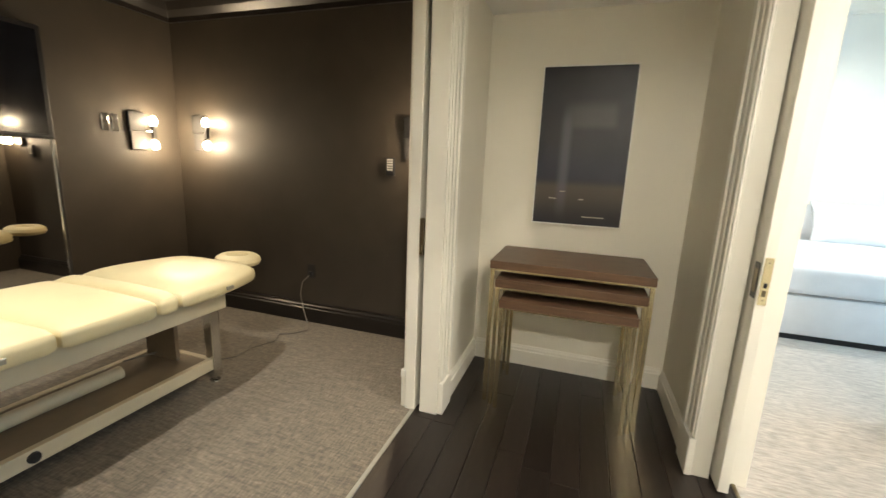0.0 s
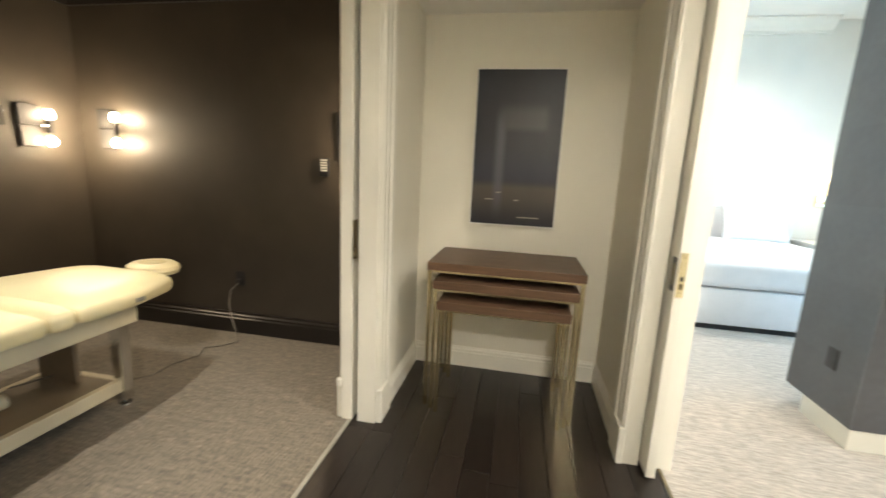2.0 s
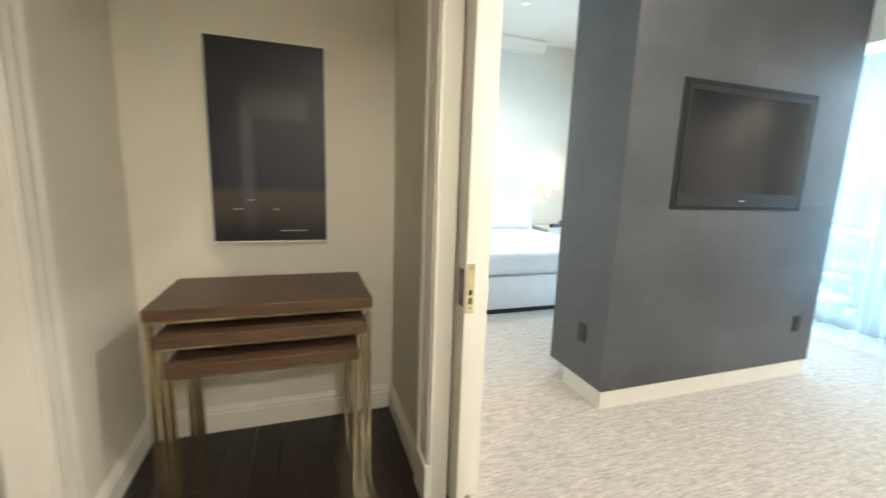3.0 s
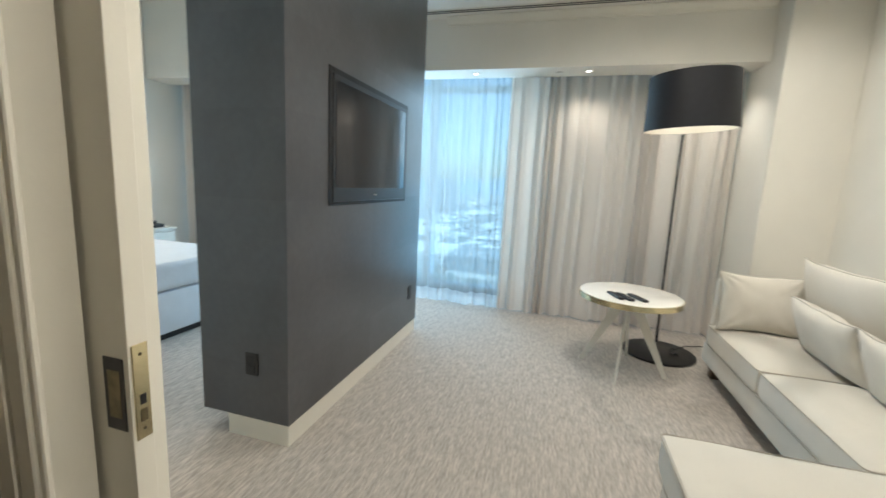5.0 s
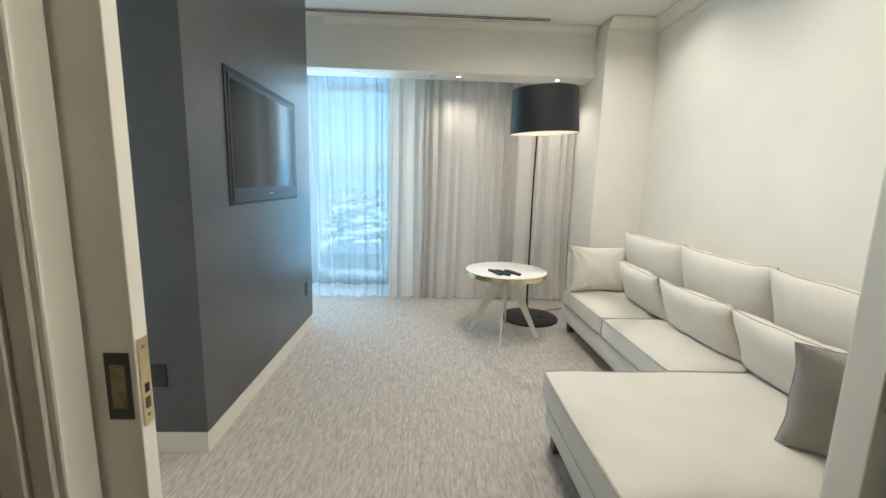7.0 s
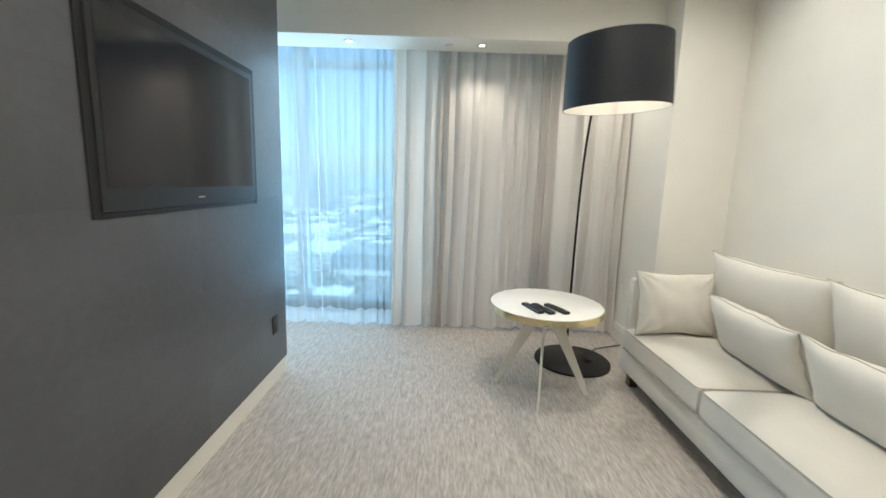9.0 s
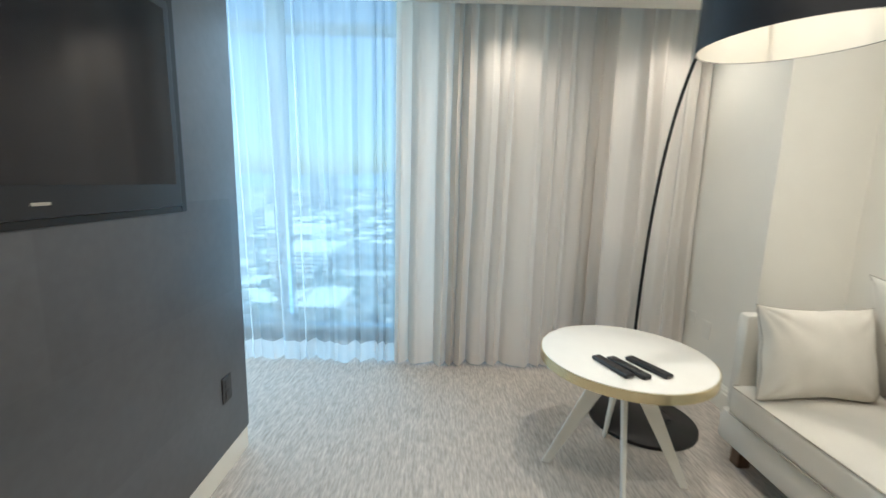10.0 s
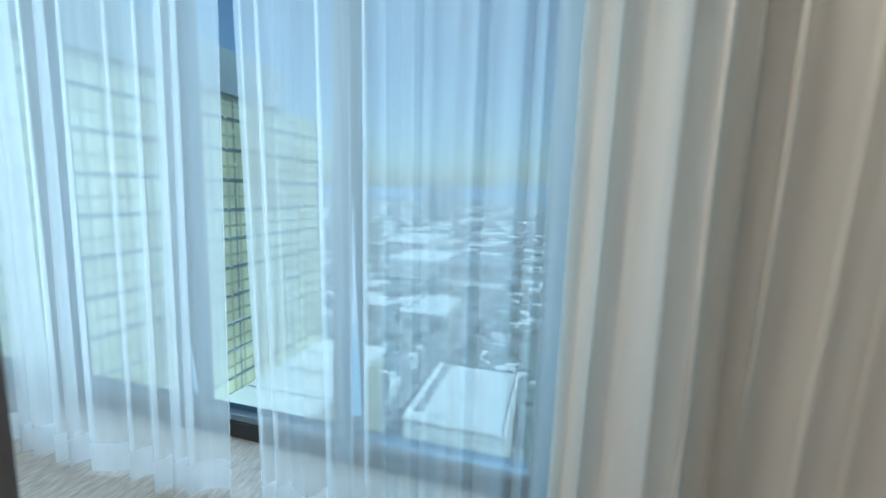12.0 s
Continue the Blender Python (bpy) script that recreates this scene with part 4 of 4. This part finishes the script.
def nest_table(x0, x1, y0, y1, top, label):
    t = thing("nesting_table", label, "table", "nest of tables", pose((x0 + x1) / 2, (y0 + y1) / 2, 0))
    w, d = (x1 - x0) / 2, (y1 - y0) / 2
    part("tabletop", boxes(((-w, -d, top - 0.045), (w, d, top)), bevel=0.002), WALNUT, t)
    for ya in (-d + 0.004, d - 0.024):
        part("rail", boxes(((-w + 0.004, ya, top - 0.055), (w - 0.004, ya + 0.02, top - 0.045))), BRASS, t, "polished brass rail")
    for sx in (-1, 1):
        for sy in (-1, 1):
            x, y = sx * (w - 0.015), sy * (d - 0.015)
            part("leg", boxes(((x - 0.011, y - 0.011, 0), (x + 0.011, y + 0.011, top - 0.055)), bevel=0.0015), BRASS, t, "slim square brass leg")
    return t


nest_table(-0.425, 0.415, 2.06, 2.56, 0.850, "largest walnut nesting table on slim brass legs")
nest_table(-0.385, 0.385, 2.03, 2.50, 0.755, "middle walnut nesting table pushed under the larger one")
nest_table(-0.350, 0.350, 2.00, 2.44, 0.650, "smallest walnut nesting table pushed under the others")


def framed_print():
    a = thing("framed_print", "tall dark blue abstract print in a thin white frame", "picture")
    x0, x1, z0, z1, y = -0.268, 0.256, 1.022, 1.963, 2.583
    f = 0.008
    part("frame", boxes(((x0 - f, y - 0.006, z0 - f), (x0, 2.62, z1 + f)), ((x1, y - 0.006, z0 - f), (x1 + f, 2.62, z1 + f)),
                        ((x0, y - 0.006, z0 - f), (x1, 2.62, z0)), ((x0, y - 0.006, z1), (x1, 2.62, z1 + f)), bevel=0.001), PLATE, a, "thin white frame")
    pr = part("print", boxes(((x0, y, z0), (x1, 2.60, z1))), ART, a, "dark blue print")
    for xa, xb, z in ((0.03, 0.16, 0.048), (-0.18, -0.135, 0.155), (-0.115, -0.085, 0.20), (0.0, 0.03, 0.155)):
        part("pale_streak", boxes(((xa, y - 0.0012, z0 + z), (xb, y, z0 + z + 0.006))), PIPING, pr, "small pale painted streak")


framed_print()

# ---- treatment room things ----


def wall_sconce(m, label, power=4.2):
    s = thing("wall_sconce", label, "wall lamp", "treatment room sconces", m)
    part("backplate", boxes(((-0.08, -0.03, 0.0), (0.05, 0.0, 0.145)), bevel=0.003), BLACKMETAL, s, "dark square plate")
    part("lower_plate", boxes(((-0.07, -0.025, -0.15), (0.05, 0.0, -0.003)), bevel=0.003), DARKPLATE, s)
    part("arm", tube([(0.045, -0.03, 0.0), (0.10, -0.045, 0.0)], 0.008, 8), CHROME, s)
    part("holder", boxes(((0.085, -0.062, -0.05), (0.115, -0.03, 0.05)), bevel=0.004), BLACKMETAL, s)
    for z in (0.085, -0.105):
        part("bulb", lathe([(0, -0.04), (0.02, -0.034), (0.03, -0.012), (0.03, 0.01), (0.018, 0.035), (0, 0.04)], 20, (0.10, -0.048, z)), BULB, s, "lit frosted bulb", True)
    for z in (0.085, -0.105):
        g = lamp("sconce_glow", "POINT", (0, 0, 0), power, WARM, None, size=0.03)
        g.matrix_world = m @ Matrix.Translation((0.10, -0.095, z))


wall_sconce(pose(-3.16, 2.70, 1.545), "dark metal wall sconce with two lit bulbs")
wall_sconce(pose(-1.16, 2.70, 1.535), "dark metal wall sconce with two lit bulbs beside the keypad")
wall_sconce(pose(-3.44, 2.34, 1.53, 0, 0, 90), "dark metal wall sconce with two lit bulbs on the side wall", 2.8)
kp = thing("wall_keypad", "black wall control with rows of pale buttons", "keypad", "", pose(-1.345, 2.70, 1.33))
part("case", boxes(((-0.032, -0.024, -0.065), (0.032, 0, 0.065)), bevel=0.004), BLACK, kp)
for i in range(5):
    for j in (-1, 0, 1):
        part("button", boxes(((j * 0.017 - 0.006, -0.0255, -0.028 + i * 0.018), (j * 0.017 + 0.006, -0.024, -0.017 + i * 0.018))), PLATE, kp)
plate("wall_outlet", "black outlet plate on the dark brown wall", pose(-2.07, 2.70, 0.44), DARKPLATE)
plate("wall_outlet", "dark outlet plate low on the side wall", pose(-3.44, 2.28, 0.42, 0, 0, 90), DARKPLATE)
for yy in (2.10, 2.17):
    plate("switch_plate", "brushed metal switch plate beside the wall sconce", pose(-3.44, yy, 1.575, 0, 0, 90), CHROME, 0.05, 0.13, "switch")
cord = thing("extension_cable", "grey power cord from wall outlet to massage table", "cable")
pts = [Vector(p) for p in ((-2.065, 2.66, 0.41), (-2.11, 2.63, 0.36), (-2.13, 2.625, 0.25), (-2.10, 2.62, 0.12), (-2.03, 2.58, 0.02), (-1.97, 2.50, 0.008), (-2.03, 2.40, 0.008), (-2.12, 2.34, 0.008),
                           (-2.06, 2.22, 0.008), (-2.13, 2.06, 0.008), (-2.12, 1.92, 0.008), (-2.22, 1.80, 0.010), (-2.30, 1.62, 0.17), (-2.35, 1.35, 0.19))]
fine = []
for a, b in zip(pts, pts[1:]):
    fine += [a.lerp(b, k / 4) for k in range(4)]
fine.append(pts[-1])
part("cord", tube(fine, 0.005, 6), WIRE, cord, "", True)
part("plug", boxes(((-2.08, 2.66, 0.40), (-2.05, 2.692, 0.44)), bevel=0.004), DARKPLATE, cord)

mir = tagged(thing("mirror", "wide frameless wall mirror reflecting the massage table", "mirror"))
part("glass", boxes(((-3.436, -0.9, 0.14), (-3.43, 1.74, 1.42)), bevel=0.001), MIRROR, mir)
part("edge_trim", boxes(((-3.438, 1.741, 0.14), (-3.420, 1.762, 1.42)), bevel=0.002), CHROME, mir, "polished metal edge strip")
tv2 = thing("wall_screen", "large black glossy screen mounted above the mirror", "television")
part("case", boxes(((-3.437, -0.3, 1.425), (-3.36, 1.73, 2.12)), bevel=0.006), BLACK, tv2)
part("screen", boxes(((-3.36, -0.27, 1.45), (-3.357, 1.70, 2.09))), SCREEN, tv2)


def massage_table():
    t = thing("massage_table", "cream vinyl massage table on a cream frame with shelf", "massage table")
    x0, x1 = -2.60, -1.80
    for k, (ya, yb) in enumerate(((-0.45, 0.30), (0.305, 0.80), (0.805, 1.19), (1.195, 1.30))):
        part("pad", soft_block((x0, ya - 0.006, 0.585), (x1, yb + 0.006, 0.685), k, 0.018, 0.04), VINYL, t, "cream vinyl pad section", True)
    bm = soft_block((x0, 1.305, 0.585), (x1, 1.90, 0.685), 9, 0.03, 0.045)
    for v in bm.verts:
        s = max(0.0, (v.co.y - 1.45) / 0.45)
        v.co.x = -2.20 + (v.co.x + 2.20) * (1 - 0.22 * s * s)
    part("pad", bm, VINYL, t, "cream vinyl pad with rounded end", True)
    part("apron", boxes(((x0 + 0.06, -0.4, 0.47), (x1 - 0.12, 1.68, 0.585)), bevel=0.01), CREAMFRAME, t)
    part("shelf", boxes(((x0 + 0.175, -0.4, 0.125), (x1 - 0.22, 1.60, 0.15))), SHELF, t, "brown lower shelf")
    for x in (x0 + 0.14, x1 - 0.22):
        part("lower_rail", boxes(((x, -0.4, 0.085), (x + 0.035, 1.66, 0.155)), bevel=0.004), CREAMFRAME, t)
    part("cross_rail", boxes(((x0 + 0.175, 1.60, 0.085), (x1 - 0.22, 1.635, 0.155)), bevel=0.004), CREAMFRAME, t)
    part("actuator", tube([(-2.25, -0.1, 0.19), (-2.22, 1.25, 0.20)], 0.035, 12), CREAMFRAME, t, "", True)
    part("end_panel", boxes(((x0 + 0.2, 1.52, 0.15), (x1 - 0.36, 1.545, 0.40)), bevel=0.003), SHELF, t)
    for x in (x0 + 0.17, x1 - 0.205):
        for y in (-0.35, 1.64):
            leg = part("leg", boxes(((x - 0.03, y - 0.03, 0.03), (x + 0.03, y + 0.03, 0.585)), bevel=0.004), CHROME, t, "square metal leg")
            part("foot", lathe([(0, 0), (0.032, 0), (0.03, 0.008), (0.012, 0.012), (0.012, 0.03), (0, 0.03)], 20, (x, y, 0)), CHROME, leg, "levelling foot", True)
    for y in (0.62, 1.60):
        part("badge", boxes(((x1 - 0.004, y - 0.024, 0.620), (x1 + 0.004, y + 0.024, 0.642)), bevel=0.0035), STRIP, t, "small oval metal port")
    part("knob", lathe([(0, 0.012), (0.022, 0.01), (0.024, 0.0), (0, 0)], 20), BLACK, t).matrix_basis = pose(x1 - 0.185, 0.75, 0.12, 90, 0, 90)
    part("headrest", lathe([(0, 0.018), (0.035, 0.02), (0.05, 0.05), (0.075, 0.075), (0.115, 0.078), (0.145, 0.06), (0.152, 0.035), (0.14, 0.01), (0.10, 0.0), (0, 0.0)], 40), VINYL, t, "oval cream vinyl headrest", True).matrix_basis = pose(-2.24, 2.10, 0.605) @ Matrix.Diagonal((1.05, 0.9, 1, 1))
    for x in (-2.26, -2.14):
        part("headrest_rod", tube([(x, 1.88, 0.62), (x, 2.06, 0.625)], 0.008, 8), CHROME, t)


massage_table()

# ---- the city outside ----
ground = solid("ground", [((-600, -4500, -87), (4600, 4500, -85))], CITYGROUND, "city ground far below the window, paled with painted haze")


def hills():
    bm = bmesh.new()
    n = 120
    lo, hi = [], []
    for i in range(n + 1):
        a = radians(-50 + 110 * i / n)
        r = 4300
        h = 40 + 110 * max(0, noise.noise((i * 0.07, 1.5, 0))) + 25 * noise.noise((i * 0.3, 4, 0)) + 70 * math.exp(-((i - 58) / 9) ** 2)
        x, y = r * math.cos(a), r * math.sin(a)
        lo.append(bm.verts.new((x, y, -86)))
        hi.append(bm.verts.new((x * 1.04, y * 1.04, h)))
    for i in range(n):
        bm.faces.new((lo[i], lo[i + 1], hi[i + 1], hi[i]))
    tagged(part("backdrop_hills", bm, HILL, None, "long hills on the horizon in painted blue haze"), "", "", "", "structure")


hills()


def block(name, label, x, y, w, d, top, mat, roof=ROOFWHITE, turn=0, bottom=-85):
    b = thing(name, label, "building", "", pose(x, y, bottom, 0, 0, turn))
    h = top - bottom
    part("wall", boxes(((-w / 2, -d / 2, 0), (w / 2, d / 2, h))), mat, b)
    part("roof", boxes(((-w / 2 - 0.4, -d / 2 - 0.4, h), (w / 2 + 0.4, d / 2 + 0.4, h + 0.8))), roof, b)
    return b, h


ROAD_Y, ROAD_X = (52, 185, 330, -70), (225, 345, 520, 760)
TAKEN = ((130, 26, 44, 34), (404, 130, 76, 56), (404, 72, 76, 60), (268, 80, 50, 34), (560, 190, 120, 60), (37, 48, 60, 50))


def city_rest():
    """Low roofs, trees and streets of the hazy city, too many and too far to count."""
    bm, tr = bmesh.new(), bmesh.new()
    rnd = random.Random(5)
    verts, faces = [], []

    def add(vs, fs, x, y, w, d, h, a):
        if any(abs(x - bx) < (bw + w) / 2 and abs(y - by) < (bd + d) / 2 for bx, by, bw, bd in TAKEN) or (h > 2 and (
                any(abs(y - q) < 9 + d / 2 for q in ROAD_Y) or any(abs(x - q) < 9 + w / 2 for q in ROAD_X))):
            return
        c, s = math.cos(a), math.sin(a)
        k = len(vs)
        for z in (-85, -85 + h):
            for sx, sy in ((-1, -1), (1, -1), (1, 1), (-1, 1)):
                px, py = sx * w / 2, sy * d / 2
                vs.append((x + c * px - s * py, y + s * px + c * py, z))
        for f in ((4, 5, 6, 7), (0, 1, 5, 4), (1, 2, 6, 5), (2, 3, 7, 6), (3, 0, 4, 7)):
            fs.append(tuple(k + i for i in f))

    lists = {"low": ([], []), "dark": ([], []), "tree": ([], []), "car": ([], [])}
    for i in range(6500):
        ang = radians(rnd.uniform(-14, 52))
        r = 170 * math.exp(rnd.random() ** 1.1 * 3.0)
        w, d = rnd.uniform(6, 20) * min(2.2, 0.5 + r / 600), rnd.uniform(5, 15) * min(2.2, 0.5 + r / 600)
        kind = "low" if rnd.random() < 0.42 else "dark"
        h = rnd.uniform(3, 7) + (rnd.random() < 0.02 and r > 500) * rnd.uniform(8, 30)
        add(*lists[kind], r * math.cos(ang), r * math.sin(ang), w, d, h, 0)
    for i in range(3200):
        ang = radians(rnd.uniform(-14, 52))
        r = 130 * math.exp(rnd.random() * 2.6)
        w = rnd.uniform(4, 9)
        add(*lists["tree"], r * math.cos(ang), r * math.sin(ang), w, w * rnd.uniform(0.7, 1.4), rnd.uniform(4, 10), rnd.uniform(0, 1.5))
    for i in range(2500):
        ang = radians(rnd.uniform(-10, 50))
        r = 130 * math.exp(rnd.random() * 1.4)
        add(*lists["car"], r * math.cos(ang), r * math.sin(ang), 4.4, 1.8, 1.5, radians(90 * (rnd.random() < 0.7)))
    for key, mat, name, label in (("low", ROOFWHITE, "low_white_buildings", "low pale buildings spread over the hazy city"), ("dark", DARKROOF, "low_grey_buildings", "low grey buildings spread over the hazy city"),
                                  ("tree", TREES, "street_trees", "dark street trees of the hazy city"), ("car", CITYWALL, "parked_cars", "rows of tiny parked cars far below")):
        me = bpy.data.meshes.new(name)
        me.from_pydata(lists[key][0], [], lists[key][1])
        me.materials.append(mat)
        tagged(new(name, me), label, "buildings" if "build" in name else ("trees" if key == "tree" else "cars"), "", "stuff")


city_rest()
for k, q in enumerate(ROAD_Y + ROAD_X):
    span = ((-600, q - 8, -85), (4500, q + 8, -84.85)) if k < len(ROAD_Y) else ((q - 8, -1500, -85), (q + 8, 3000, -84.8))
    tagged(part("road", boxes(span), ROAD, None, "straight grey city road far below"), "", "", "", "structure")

# parking structure with open decks, and the hall beside it
ga, h = block("parking_garage", "white parking garage with striped open decks", 404, 130, 72, 52, -65, DARKROOF, ROOFWHITE)
for k in range(5):
    part("deck", boxes(((-36.6, -26.6, 2.6 + k * 3.7), (36.6, 26.6, 4.6 + k * 3.7))), ROOFWHITE, ga)
# The hall's wall is coloured dark to stand for its shadowed side.
hall, h = block("long_hall", "hall with a white base and a wall painted as shaded, beside the garage", 404, 72, 72, 58, -66, DARKROOF, DARKROOF)
part("base_course", boxes(((-36.6, -29.5, 0), (36.6, 28.9, 5))), ROOFWHITE, hall)
# two grey high-rises
for x, y, w, t in ((1200, 368, 34, 6), (1215, 318, 34, 8)):
    hr, h = block("high_rise", "grey banded high-rise in the hazy distance", x, y, 40, w, t, TOWERGREY, DARKROOF)
    part("penthouse", boxes(((-8, -8, h), (8, 8, h + 5))), DARKROOF, hr)
for x, y, w, d, t, nm in ((130, 26, 40, 30, -66, "flat_white_store"), (268, 80, 46, 30, -77, "flat_white_store"), (560, 190, 120, 60, -66, "long_hall")):
    b, h = block(nm, "broad low building with a white flat roof", x, y, w, d, t, ROOFWHITE if x == 130 else CITYWALL, ROOFWHITE)
    for ya, yb in ((-d / 2, -d / 2 + 0.5), (d / 2 - 0.5, d / 2)):
        part("parapet", boxes(((-w / 2, ya, h + 0.8), (w / 2, yb, h + 1.7))), ROOFWHITE, b)
    for q in range(7):
        part("roof_unit", boxes(((-w / 2 + 4 + q * w / 8, d / 2 - 5, h + 0.8), (-w / 2 + 6.4 + q * w / 8, d / 2 - 2.6, h + 2.2))), CITYWALL, b)


def gold_tower():
    t = thing("gold_glass_tower", "tall neighbouring tower clad in pale gold glass", "building")
    x0, x1, y0, y1, top = 14.0, 60.5, 37.0, 60.0, 11.0
    part("wall", boxes(((x0, y0, -85), (x1, y1, top))), TOWERGLASS, t)
    part("parapet", boxes(((x0 - 0.5, y0 - 0.5, top), (51.0, y1 + 0.5, top + 4.6))), DARKROOF, t, "dark parapet")
    for k in range(32):
        z = -84 + k * 3.3
        if z < top:
            part("floor_band", boxes(((x0, y0 - 0.16, z), (x1 + 0.16, y0, z + 0.22))), TOWERGREY, t)
    for k in range(14):
        x = x0 + (x1 - x0) * (k + 0.5) / 14
        part("fin", boxes(((x - 0.05, y0 - 0.24, -85), (x + 0.05, y0 - 0.16, top))), TOWERGREY, t)


gold_tower()
podium, h = block("tower_podium", "low gold annex with a pale flat roof before the tower", 38, 31.5, 44, 10.6, -24, TOWERGLASS, ROOFWHITE, 0)
for k in range(7):
    part("roof_joint", boxes(((-19 + k * 6, -5.2, h + 0.8), (-18.8 + k * 6, 5.2, h + 0.86))), DARKROOF, podium)

# ---- hall planks ----
PW, ROWL = 0.127, 1.1
plank_meshes = {}
rnd = random.Random(2)
n_rows = int((0.79 + 0.765) / PW) + 1
for r in range(n_rows):
    x0 = -0.752 + r * PW
    x1 = min(x0 + PW - 0.002, 0.782)
    y = -1.5 + rnd.uniform(-0.8, 0)
    while y < 2.62 and x1 - x0 > 0.01:
        ya, yb = max(y, -1.37), min(y + ROWL - 0.002, 2.61)
        if yb - ya > 0.02:
            key = (round(x1 - x0, 3), round(yb - ya, 3))
            if key not in plank_meshes:
                plank_meshes[key] = finish("plank", boxes(((0, 0, -0.012), (key[0], key[1], 0.0)), bevel=0.0015), PLANK)
            o = new("plank", plank_meshes[key])
            o.parent = hall_floor
            o.location = (x0, ya, 0.0)
        y += ROWL
